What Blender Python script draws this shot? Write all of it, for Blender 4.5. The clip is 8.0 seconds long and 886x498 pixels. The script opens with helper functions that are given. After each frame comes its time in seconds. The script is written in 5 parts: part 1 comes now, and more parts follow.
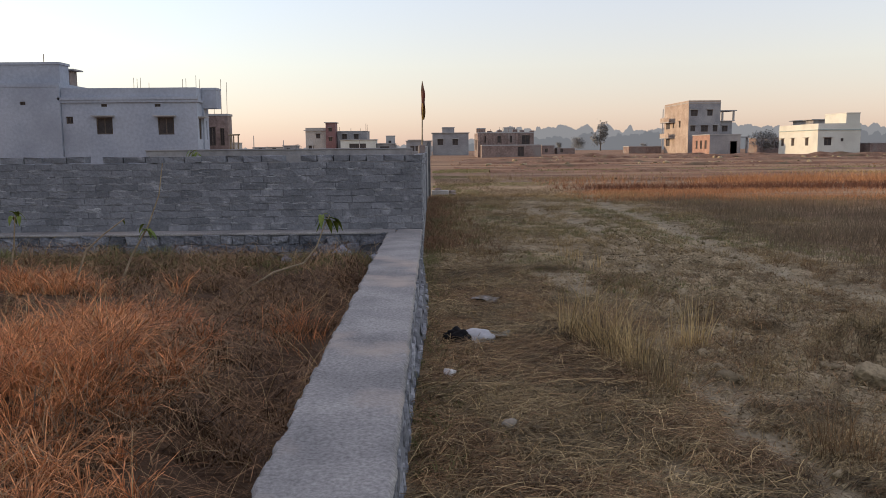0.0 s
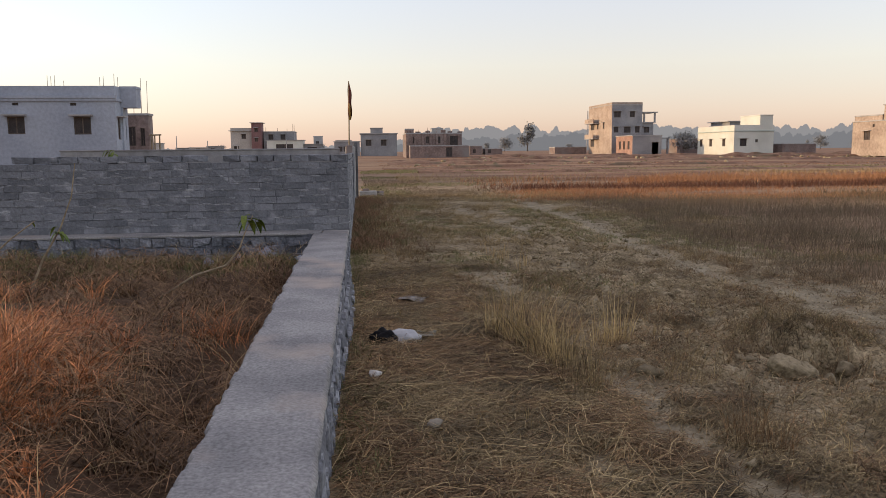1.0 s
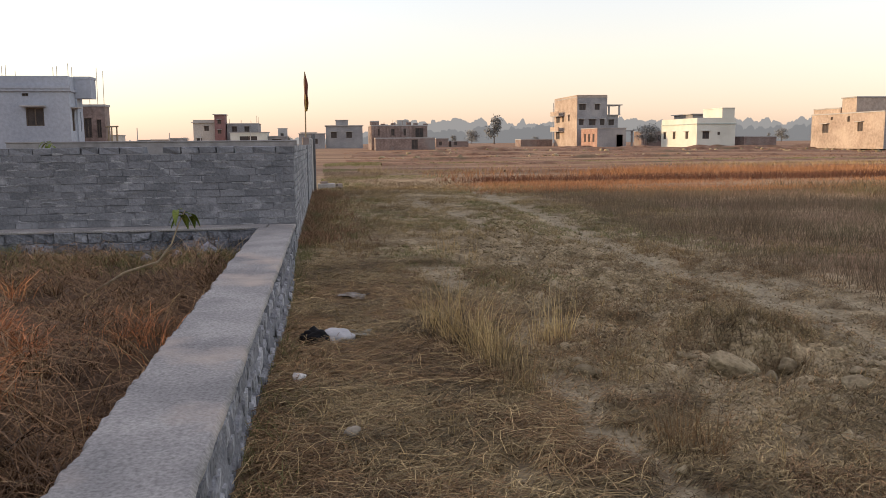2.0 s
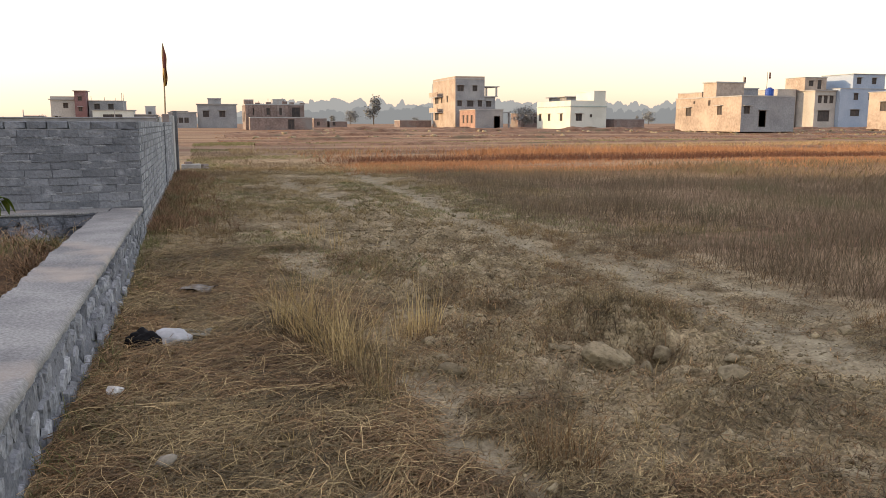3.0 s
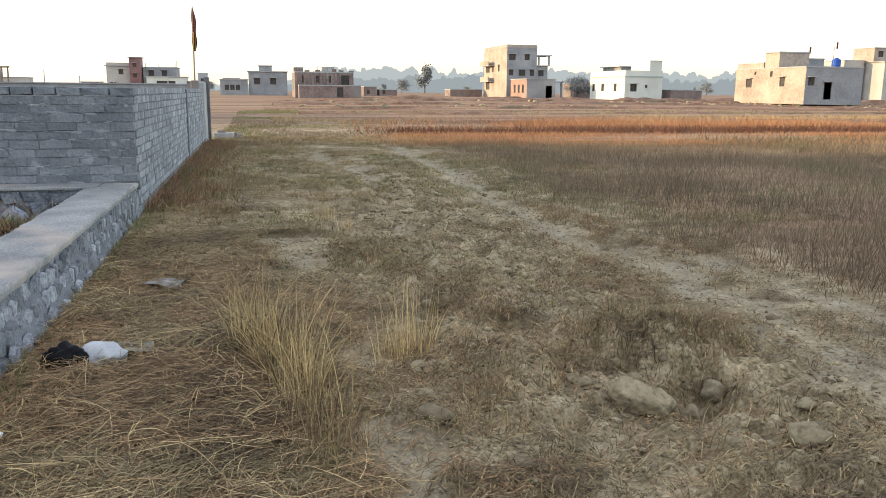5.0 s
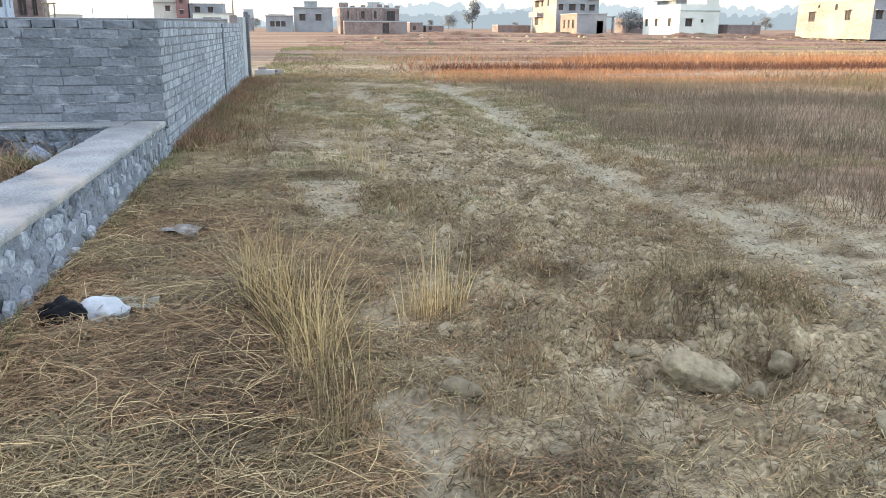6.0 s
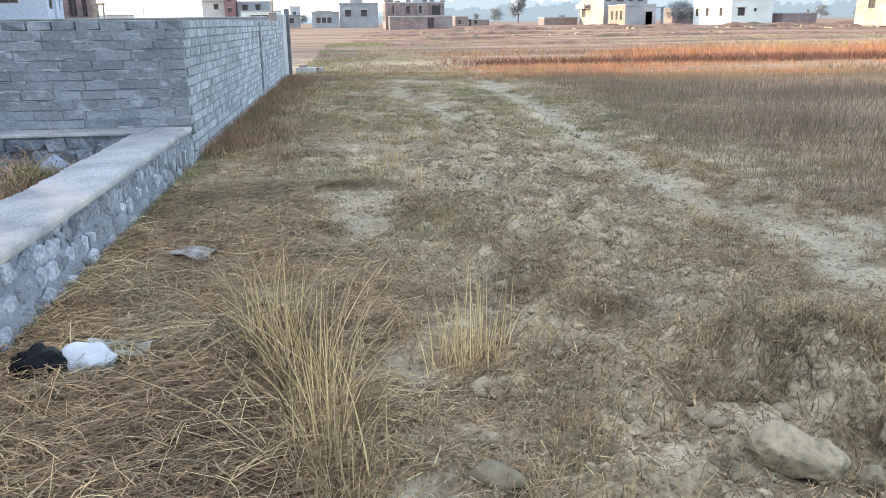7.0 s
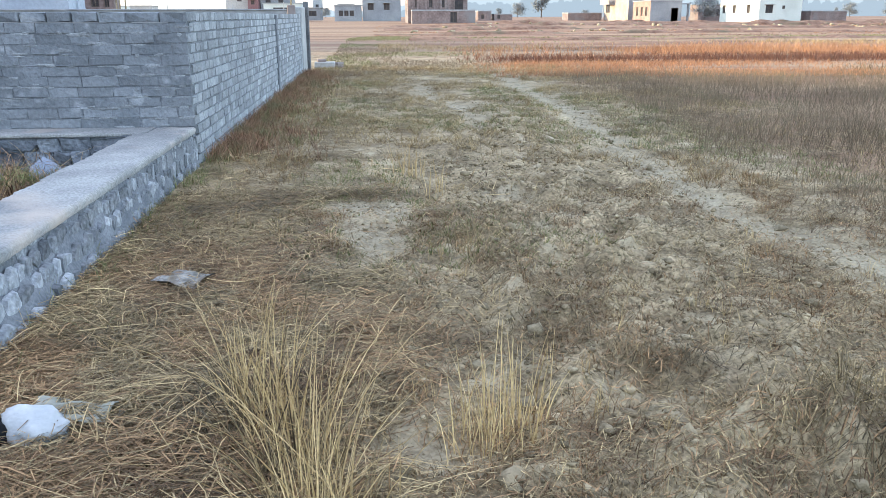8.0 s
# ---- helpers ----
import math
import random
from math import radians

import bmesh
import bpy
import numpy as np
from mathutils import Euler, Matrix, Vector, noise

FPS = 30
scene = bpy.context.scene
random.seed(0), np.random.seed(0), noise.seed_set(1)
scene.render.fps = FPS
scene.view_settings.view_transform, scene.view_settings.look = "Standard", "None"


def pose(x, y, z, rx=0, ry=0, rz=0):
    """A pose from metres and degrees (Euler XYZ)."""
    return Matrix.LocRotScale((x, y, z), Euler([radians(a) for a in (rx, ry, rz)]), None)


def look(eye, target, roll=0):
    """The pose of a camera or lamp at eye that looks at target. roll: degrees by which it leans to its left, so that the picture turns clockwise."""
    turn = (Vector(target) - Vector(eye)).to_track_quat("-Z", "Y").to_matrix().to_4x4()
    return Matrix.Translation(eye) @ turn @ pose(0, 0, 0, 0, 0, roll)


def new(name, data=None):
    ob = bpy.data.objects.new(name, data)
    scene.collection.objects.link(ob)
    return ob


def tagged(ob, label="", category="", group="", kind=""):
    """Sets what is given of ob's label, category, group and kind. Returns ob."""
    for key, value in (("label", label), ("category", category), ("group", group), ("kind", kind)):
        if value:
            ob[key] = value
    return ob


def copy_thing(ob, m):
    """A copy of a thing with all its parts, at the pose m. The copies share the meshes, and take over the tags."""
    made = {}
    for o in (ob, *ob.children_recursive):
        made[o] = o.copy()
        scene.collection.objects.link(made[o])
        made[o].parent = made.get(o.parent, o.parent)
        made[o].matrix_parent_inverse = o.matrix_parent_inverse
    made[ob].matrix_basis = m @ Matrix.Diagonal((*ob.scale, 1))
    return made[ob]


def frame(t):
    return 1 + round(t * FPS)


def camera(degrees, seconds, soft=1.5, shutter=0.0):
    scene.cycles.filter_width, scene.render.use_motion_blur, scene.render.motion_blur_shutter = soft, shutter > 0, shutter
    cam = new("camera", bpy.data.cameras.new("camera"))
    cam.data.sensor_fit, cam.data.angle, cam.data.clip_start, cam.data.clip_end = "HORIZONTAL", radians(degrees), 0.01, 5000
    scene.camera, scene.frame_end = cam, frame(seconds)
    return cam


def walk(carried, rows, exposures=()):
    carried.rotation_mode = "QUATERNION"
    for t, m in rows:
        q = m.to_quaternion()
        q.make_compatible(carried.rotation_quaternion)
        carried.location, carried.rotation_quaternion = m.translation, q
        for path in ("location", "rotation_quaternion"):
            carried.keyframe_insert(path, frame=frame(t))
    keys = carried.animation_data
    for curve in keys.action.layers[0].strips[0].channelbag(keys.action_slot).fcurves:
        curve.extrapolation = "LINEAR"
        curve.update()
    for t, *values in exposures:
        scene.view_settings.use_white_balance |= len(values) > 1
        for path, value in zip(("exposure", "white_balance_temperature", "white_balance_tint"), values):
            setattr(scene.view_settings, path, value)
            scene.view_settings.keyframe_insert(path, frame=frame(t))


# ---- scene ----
cam = camera(58.2, 8.0, soft=0.8)
PATH = [
    (0, (0.128, -0.361, 1.464), (0.155, 1.623, 1.217), -0.5),
    (0.5, (0.145, -0.348, 1.461), (0.3, 1.63, 1.212), -0.4),
    (1, (0.163, -0.33, 1.454), (0.366, 1.645, 1.207), -0.5),
    (1.2, (0.18, -0.32, 1.458), (0.408, 1.651, 1.205), -0.4),
    (2.3, (0.514, 0.005, 1.417), (0.861, 1.955, 1.136), -0.4),
    (2.5, (0.549, 0.101, 1.391), (0.98, 2.03, 1.089), 0.1),
    (3, (0.704, 0.405, 1.395), (1.275, 2.295, 1.081), 0.0),
    (3.5, (0.935, 0.679, 1.398), (1.495, 2.567, 1.051), -0.3),
    (4, (1.05, 0.871, 1.391), (1.562, 2.772, 1.035), 0.1),
    (4.2, (1.089, 0.982, 1.392), (1.595, 2.882, 1.024), 0.4),
    (5.3, (1.357, 1.449, 1.395), (1.761, 3.364, 0.983), 0.3),
    (5.5, (1.398, 1.514, 1.385), (1.767, 3.426, 0.927), 0.2),
    (6, (1.45, 1.793, 1.35), (1.781, 3.691, 0.813), 0.3),
    (6.5, (1.493, 2.076, 1.367), (1.821, 3.973, 0.824), -0.1),
    (7, (1.596, 2.402, 1.363), (1.812, 4.312, 0.813), -0.7),
    (7.5, (1.653, 2.712, 1.353), (1.769, 4.631, 0.799), -0.4),
    (8, (1.646, 3.051, 1.372), (1.815, 4.963, 0.809), -0.1),
]
walk(cam, [(t, look(eye, target, roll)) for t, eye, target, roll in PATH], exposures=[(0, 0.40, 6430, -1), (1.2, 0.48, 6700, 0), (2.5, 0.86, 6950, -3), (3.5, 1.08, 6830, -7), (4.2, 1.15, 6620, -10), (5.5, 1.60, 5950, -14), (6.5, 1.99, 5560, -14), (8, 1.96, 5330, -14)])

# ---- light ----
SUN_FROM = Vector((-0.95, 0.30, 0.17)).normalized()
world = bpy.data.worlds.new("sky")
scene.world = world
world.use_nodes = True
wn = world.node_tree
sky = wn.nodes.new("ShaderNodeTexSky")
sky.sky_type = "NISHITA"
sky.sun_disc = False
sky.sun_elevation = math.asin(SUN_FROM.z)
sky.sun_rotation = math.atan2(SUN_FROM.x, SUN_FROM.y)
sky.air_density, sky.dust_density, sky.ozone_density = 1.0, 0.35, 2.4
veil = wn.nodes.new("ShaderNodeMix")  # dusty winter air, the same all round
veil.data_type, veil.blend_type = "RGBA", "ADD"
veil.inputs[0].default_value, veil.inputs[7].default_value = 1.0, (1.46, 0.84, 0.80, 1)
pale = wn.nodes.new("ShaderNodeHueSaturation")
pale.inputs["Saturation"].default_value = 0.68
wn.links.new(sky.outputs[0], pale.inputs["Color"])
wn.links.new(pale.outputs[0], veil.inputs[6])
rise = wn.nodes.new("ShaderNodeTexGradient")  # dust lies thickest along the horizon, the same all round
rise.texture_mapping.mapping_x, rise.texture_mapping.mapping_y, rise.texture_mapping.mapping_z = "Z", "Y", "X"
dust = wn.nodes.new("ShaderNodeValToRGB")
for at, colour in ((0.0, (0.65, 0.54, 0.62)), (0.045, (0.82, 0.69, 0.71)), (0.10, (0.96, 0.87, 0.83)), (0.24, (0.95, 1.0, 1.06)), (1.0, (1.0, 1.05, 1.10))):
    stop = dust.color_ramp.elements[0] if at == 0.0 else dust.color_ramp.elements[-1] if at == 1.0 else dust.color_ramp.elements.new(at)
    stop.color = (*colour, 1)
wn.links.new(rise.outputs["Fac"], dust.inputs[0])
dusty = wn.nodes.new("ShaderNodeMix")
dusty.data_type, dusty.blend_type = "RGBA", "MULTIPLY"
dusty.inputs[0].default_value = 1.0
wn.links.new(veil.outputs[2], dusty.inputs[6])
wn.links.new(dust.outputs[0], dusty.inputs[7])
wn.links.new(dusty.outputs[2], wn.nodes["Background"].inputs[0])
wn.nodes["Background"].inputs[1].default_value = 0.175

sun_data = bpy.data.lights.new("sun", "SUN")
sun_data.energy, sun_data.angle, sun_data.color = 2.6, radians(0.8), (1.0, 0.64, 0.39)
sun = new("sun", sun_data)
sun.matrix_world = look(SUN_FROM * 100, (0, 0, 0))


# ---- materials ----
def mat(name, a, b, scale=2.0, fine=40.0, rough=0.85, bump=0.3, rnd="", spread=0.35, low=0.35, high=0.65, spec=0.3, stain_or_light=None, metal=0.0):
    """Two colours mixed by a coarse noise, a fine grain over it, and a chance value for each piece."""
    m = bpy.data.materials.new(name)
    m.use_nodes = True
    t = m.node_tree
    p = t.nodes["Principled BSDF"]
    p.inputs["Roughness"].default_value = rough
    p.inputs["Metallic"].default_value = metal
    p.inputs["Specular IOR Level"].default_value = spec
    geo = t.nodes.new("ShaderNodeNewGeometry")

    def noise_of(s, detail=4):
        n = t.nodes.new("ShaderNodeTexNoise")
        n.inputs["Scale"].default_value, n.inputs["Detail"].default_value = s, detail
        t.links.new(geo.outputs["Position"], n.inputs["Vector"])
        return n.outputs["Fac"]

    def ranged(v, a0, a1, b0, b1):
        n = t.nodes.new("ShaderNodeMapRange")
        t.links.new(v, n.inputs[0])
        for i, x in enumerate((a0, a1, b0, b1)):
            n.inputs[1 + i].default_value = x
        return n.outputs[0]

    def mixed(fac, x, y, kind="MIX"):
        n = t.nodes.new("ShaderNodeMix")
        n.data_type, n.blend_type = "RGBA", kind
        if isinstance(fac, float):
            n.inputs[0].default_value = fac
        else:
            t.links.new(fac, n.inputs[0])
        for i, v in ((6, x), (7, y)):
            if isinstance(v, tuple):
                n.inputs[i].default_value = (*v, 1)
            else:
                t.links.new(v, n.inputs[i])
        return n.outputs[2]

    def grey(v):
        n = t.nodes.new("ShaderNodeCombineColor")
        for i in range(3):
            t.links.new(v, n.inputs[i])
        return n.outputs[0]

    fac = ranged(noise_of(scale), low, high, 0, 1)
    chance = None
    if rnd == "object":
        chance = t.nodes.new("ShaderNodeObjectInfo").outputs["Random"]
    elif rnd == "island":
        chance = geo.outputs["Random Per Island"]
    if chance:
        n = t.nodes.new("ShaderNodeMath")
        n.operation, n.inputs[2].default_value = "MULTIPLY_ADD", 0.0
        n.inputs[1].default_value = 0.9
        t.links.new(chance, n.inputs[0])
        half = t.nodes.new("ShaderNodeMath")
        half.operation, half.inputs[1].default_value = "MULTIPLY_ADD", 0.55
        t.links.new(fac, half.inputs[0])
        scaled = t.nodes.new("ShaderNodeMath")
        scaled.operation, scaled.inputs[1].default_value = "MULTIPLY", 0.5
        t.links.new(n.outputs[0], scaled.inputs[0])
        t.links.new(scaled.outputs[0], half.inputs[2])
        fac = half.outputs[0]
    col = mixed(fac, a, b)
    grain = noise_of(fine, 3)
    col = mixed(1.0, col, grey(ranged(grain, 0.25, 0.75, 1 - spread, 1 + spread)), "MULTIPLY")
    if chance:
        n = t.nodes.new("ShaderNodeTexWhiteNoise")
        n.noise_dimensions = "1D"
        t.links.new(chance, n.inputs["W"])
        col = mixed(1.0, col, grey(ranged(n.outputs["Value"], 0, 1, 1 - spread, 1 + spread)), "MULTIPLY")
    if stain_or_light:
        colour, s, lo, hi = stain_or_light
        col = mixed(ranged(noise_of(s, 6), lo, hi, 0, 1), col, colour)
    t.links.new(col, p.inputs["Base Color"])
    if bump:
        n = t.nodes.new("ShaderNodeBump")
        n.inputs["Strength"].default_value, n.inputs["Distance"].default_value = bump, 0.6 / fine
        t.links.new(grain, n.inputs["Height"])
        t.links.new(n.outputs[0], p.inputs["Normal"])
    return m


M = {
    # The coping's pinkish patches are faint low sunlight painted into the cement.
    "coping": mat("cement_screed", (0.23, 0.227, 0.222), (0.355, 0.345, 0.33), 2.2, 62, 0.95, 0.7, spread=0.34, stain_or_light=((0.45, 0.385, 0.33), 1.6, 0.55, 0.75)),
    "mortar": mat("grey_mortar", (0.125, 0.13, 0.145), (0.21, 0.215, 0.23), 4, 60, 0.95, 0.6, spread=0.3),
    # Side wall mortar lightened: haze softening the joints is in this colour.
    "mortar_side": mat("hazed_side_mortar", (0.16, 0.165, 0.178), (0.24, 0.245, 0.258), 4, 60, 0.95, 0.6, spread=0.25),
    "smear": mat("smeared_mortar", (0.19, 0.195, 0.205), (0.32, 0.325, 0.335), 5, 60, 0.95, 0.5, "island", 0.3),
    "rubble": mat("rubble_stone", (0.13, 0.137, 0.153), (0.33, 0.335, 0.35), 6, 36, 0.92, 1.0, "object", 0.42),
    "granite": mat("split_stone", (0.12, 0.13, 0.15), (0.29, 0.30, 0.325), 7, 30, 0.95, 1.0, "object", 0.36),
    "brick": mat("fly_ash_brick", (0.155, 0.163, 0.178), (0.245, 0.253, 0.27), 3.2, 30, 0.95, 0.7, "object", 0.16, stain_or_light=((0.34, 0.347, 0.365), 5, 0.60, 0.72)),
    # Side wall bricks, paler than the cross wall's: skylight put into the colour.
    "brick_far": mat("skylit_fly_ash_brick_joined", (0.25, 0.258, 0.275), (0.38, 0.388, 0.40), 3, 55, 0.92, 0.6, "island", 0.3),
    "render_grey": mat("grey_render", (0.23, 0.23, 0.24), (0.31, 0.31, 0.315), 0.5, 5, 0.9, 0.2, spread=0.18, stain_or_light=((0.37, 0.36, 0.35), 0.35, 0.5, 0.75)),
    "house_paint": mat("pale_blue_grey_wash", (0.32, 0.355, 0.42), (0.40, 0.435, 0.495), 0.35, 6, 0.9, 0.15, spread=0.12, stain_or_light=((0.27, 0.295, 0.345), 0.3, 0.52, 0.78)),
    # Red brick greyed: the distance haze is mixed into its colour.
    "brickwork": mat("haze_greyed_brickwork", (0.19, 0.142, 0.126), (0.27, 0.205, 0.18), 0.8, 4, 0.9, 0.3, spread=0.3, stain_or_light=((0.25, 0.225, 0.21), 0.5, 0.48, 0.7)),
    "red_wall": mat("pinkish_brickwork", (0.30, 0.185, 0.145), (0.40, 0.26, 0.205), 0.8, 4, 0.9, 0.3, spread=0.26),
    # Brown brick lifted in tone, haze over the far houses painted in.
    "raw_brick": mat("hazed_brown_brickwork", (0.33, 0.262, 0.212), (0.43, 0.35, 0.285), 0.5, 3, 0.9, 0.3, spread=0.24, stain_or_light=((0.48, 0.40, 0.33), 0.35, 0.5, 0.75)),
    "white_wash": mat("cream_limewash", (0.58, 0.59, 0.52), (0.67, 0.67, 0.60), 0.4, 6, 0.85, 0.1, spread=0.06, stain_or_light=((0.50, 0.50, 0.44), 0.3, 0.58, 0.8)),
    "pale_blue": mat("pale_blue_wash", (0.30, 0.365, 0.47), (0.38, 0.44, 0.53), 0.3, 4, 0.85, 0.1, spread=0.1),
    "cream": mat("cream_wash", (0.40, 0.375, 0.34), (0.49, 0.46, 0.42), 0.4, 4, 0.85, 0.1, spread=0.14),
    "maroon": mat("maroon_paint", (0.19, 0.105, 0.105), (0.25, 0.145, 0.14), 0.4, 4, 0.8, 0.1, spread=0.14),
    "opening": mat("dark_shutter", (0.045, 0.04, 0.04), (0.075, 0.06, 0.055), 2, 20, 0.6, 0.1),
    "trim_teal": mat("grey_green_band", (0.33, 0.40, 0.38), (0.40, 0.46, 0.43), 1, 9, 0.8, 0.1),
    "concrete": mat("raw_concrete", (0.33, 0.33, 0.32), (0.43, 0.42, 0.41), 1.0, 15, 0.9, 0.3, spread=0.15),
    "dark_post": mat("dark_concrete", (0.08, 0.08, 0.085), (0.15, 0.15, 0.155), 2, 30, 0.9, 0.3),
    "steel": mat("rusty_bar", (0.10, 0.06, 0.045), (0.17, 0.11, 0.08), 8, 60, 0.7, 0.2),
    "bamboo": mat("bamboo_pole", (0.24, 0.19, 0.12), (0.36, 0.29, 0.19), 4, 30, 0.7, 0.1),
    "flag": mat("dark_red_cloth", (0.10, 0.03, 0.025), (0.16, 0.05, 0.035), 5, 60, 0.9, 0.2),
    "flag_gold": mat("gold_cloth_edge", (0.55, 0.36, 0.10), (0.65, 0.45, 0.15), 5, 60, 0.8, 0.2),
    "tank": mat("blue_plastic", (0.02, 0.06, 0.30), (0.03, 0.09, 0.38), 2, 20, 0.5, 0.05),
    "bark": mat("bark", (0.09, 0.075, 0.06), (0.15, 0.12, 0.10), 3, 20, 0.95, 0.4),
    # Leaf colour paled and greyed: distance haze is painted into it.
    "far_leaf": mat("hazed_tree_leaf", (0.20, 0.208, 0.205), (0.28, 0.282, 0.275), 0.2, 2, 0.8, 0.0, "island", 0.3),
    "green_leaf": mat("green_leaf", (0.09, 0.16, 0.03), (0.24, 0.27, 0.05), 9, 60, 0.55, 0.1, "island", 0.25),
    "rock": mat("pale_clay_rock", (0.21, 0.168, 0.102), (0.33, 0.27, 0.170), 9, 26, 0.97, 1.0, "object", 0.2, stain_or_light=((0.18, 0.145, 0.09), 22, 0.52, 0.68)),
    "clod": mat("dry_clod", (0.16, 0.123, 0.072), (0.45, 0.37, 0.232), 5, 30, 0.97, 0.8, "island", 0.36),
    "pale_rock": mat("pale_field_stone", (0.22, 0.19, 0.145), (0.32, 0.285, 0.225), 9, 40, 0.9, 0.6, spread=0.25),
    "blue_rock": mat("blue_grey_stone", (0.25, 0.28, 0.34), (0.36, 0.39, 0.45), 6, 35, 0.9, 0.4, "object", 0.15),
    "white_stone": mat("white_stone", (0.62, 0.60, 0.57), (0.75, 0.73, 0.70), 12, 60, 0.85, 0.3),
    "black_plastic": mat("black_plastic_film", (0.006, 0.006, 0.007), (0.012, 0.012, 0.013), 9, 50, 0.6, 0.3, spec=0.12),
    "white_plastic": mat("white_plastic_film", (0.42, 0.43, 0.44), (0.53, 0.53, 0.53), 8, 50, 0.5, 0.3, spread=0.06, spec=0.4, stain_or_light=((0.10, 0.09, 0.08), 17, 0.69, 0.72)),
    "clear_plastic": mat("dull_film", (0.24, 0.235, 0.18), (0.36, 0.34, 0.27), 8, 50, 0.45, 0.3, spread=0.2, spec=0.35),
    "paper": mat("weathered_paper", (0.17, 0.16, 0.14), (0.32, 0.30, 0.27), 10, 60, 0.9, 0.3, stain_or_light=((0.17, 0.14, 0.105), 9, 0.5, 0.64)),
    "straw": mat("dry_straw", (0.045, 0.031, 0.015), (0.42, 0.318, 0.160), 1.4, 90, 0.75, 0.0, "island", 0.62),
    "stubble": mat("dry_brown_grass", (0.17, 0.112, 0.050), (0.47, 0.365, 0.19), 0.9, 60, 0.8, 0.0, "island", 0.45),
    "pale_blade": mat("bleached_grass", (0.33, 0.225, 0.098), (0.67, 0.505, 0.25), 2, 60, 0.7, 0.0, "island", 0.32),
    "weed": mat("dull_weed", (0.135, 0.100, 0.062), (0.25, 0.186, 0.118), 0.35, 20, 0.85, 0.0, "island", 0.34, stain_or_light=((0.165, 0.158, 0.078), 0.5, 0.52, 0.75)),
    "orange_grass": mat("orange_dry_grass", (0.31, 0.135, 0.062), (0.47, 0.265, 0.135), 0.35, 8, 0.85, 0.0, "island", 0.3),
    # Russet grass brightened to orange: low sun on the tufts put into colour.
    "sunlit_red_grass": mat("russet_grass", (0.44, 0.15, 0.06), (0.74, 0.36, 0.155), 0.9, 40, 0.8, 0.0, "island", 0.5),
    "lot_grass": mat("matted_brown_grass", (0.065, 0.038, 0.021), (0.36, 0.222, 0.115), 1.5, 40, 0.85, 0.0, "island", 0.6),
    "wall_weed": mat("russet_weed", (0.16, 0.092, 0.056), (0.34, 0.205, 0.12), 1.4, 30, 0.85, 0.0, "island", 0.45, stain_or_light=((0.17, 0.175, 0.085), 1.6, 0.5, 0.65)),
    "bund": mat("dry_bund_earth", (0.15, 0.08, 0.05), (0.30, 0.185, 0.12), 0.7, 5, 0.95, 0.6, spread=0.35, stain_or_light=((0.12, 0.10, 0.057), 0.4, 0.52, 0.7)),
    "brown_straw": mat("russet_brown_straw", (0.065, 0.037, 0.018), (0.38, 0.242, 0.118), 1.3, 90, 0.8, 0.0, "island", 0.58),
    "dark_russet": mat("dark_russet_grass", (0.10, 0.042, 0.026), (0.20, 0.095, 0.055), 0.5, 20, 0.85, 0.0, "island", 0.35),
    "gold_grass": mat("golden_dry_grass", (0.31, 0.21, 0.10), (0.46, 0.345, 0.19), 0.3, 8, 0.85, 0.0, "island", 0.3),
    # Single bricks by the corner, lightened in colour for the skylit side face.
    "brick_side": mat("skylit_fly_ash_brick", (0.22, 0.228, 0.243), (0.35, 0.357, 0.37), 3.2, 34, 0.95, 0.9, "object", 0.22),
    "green_grass": mat("short_green_grass", (0.13, 0.15, 0.05), (0.25, 0.24, 0.10), 1.0, 40, 0.8, 0.0, "island", 0.3),
}


# ---- numbers in fields ----
def chance2(x, y, seed):
    v = np.sin(x * 127.1 + y * 311.7 + seed * 74.7) * 43758.5453
    return v - np.floor(v)


def smooth_noise(x, y, seed=0):
    x0, y0 = np.floor(x), np.floor(y)
    u, v = x - x0, y - y0
    u, v = u * u * (3 - 2 * u), v * v * (3 - 2 * v)
    a, b = chance2(x0, y0, seed), chance2(x0 + 1, y0, seed)
    c, d = chance2(x0, y0 + 1, seed), chance2(x0 + 1, y0 + 1, seed)
    return (a * (1 - u) + b * u) * (1 - v) + (c * (1 - u) + d * u) * v


def cloud(x, y, seed=0, octaves=3):
    total, amp, s = 0, 0.5, 1.0
    for i in range(octaves):
        total = total + amp * (smooth_noise(x * s, y * s, seed + i) - 0.5)
        amp, s = amp * 0.5, s * 2.03
    return total


def ease(a, b, v):
    t = np.clip((v - a) / (b - a), 0, 1)
    return t * t * (3 - 2 * t)


def bell(x, y, cx, cy, sx, sy):
    return np.exp(-((x - cx) / sx) ** 2 - ((y - cy) / sy) ** 2)


TRACKS = [  # bare earth: half width, then the line
    (0.24, [(4.4, -6), (4.4, 2.0), (4.36, 4.2), (4.35, 5.2), (4.47, 7.0), (4.2, 8.5), (4.24, 11.4), (4.6, 14.7), (4.6, 21), (6, 30)]),
    (0.16, [(5.25, 4.9), (5.15, 6.3), (5.0, 7.4)]),
    (0.20, [(2.5, 20), (2.75, 17), (3.1, 14.5), (3.1, 13.4)]),
    (0.13, [(1.6, 1.4), (1.8, 2.6), (1.83, 3.4), (1.81, 4.0), (1.78, 4.5)]),
    (0.17, [(1.66, 5.45), (1.8, 5.36)]),
    (0.22, [(1.60, 7.5), (1.66, 9.0)]),
    (0.13, [(1.22, 3.1), (1.28, 3.2)]),
    (0.12, [(2.55, 9.2), (2.75, 9.2)]),
    (0.25, [(3.1, 15.9), (4.4, 16.2)]),
]


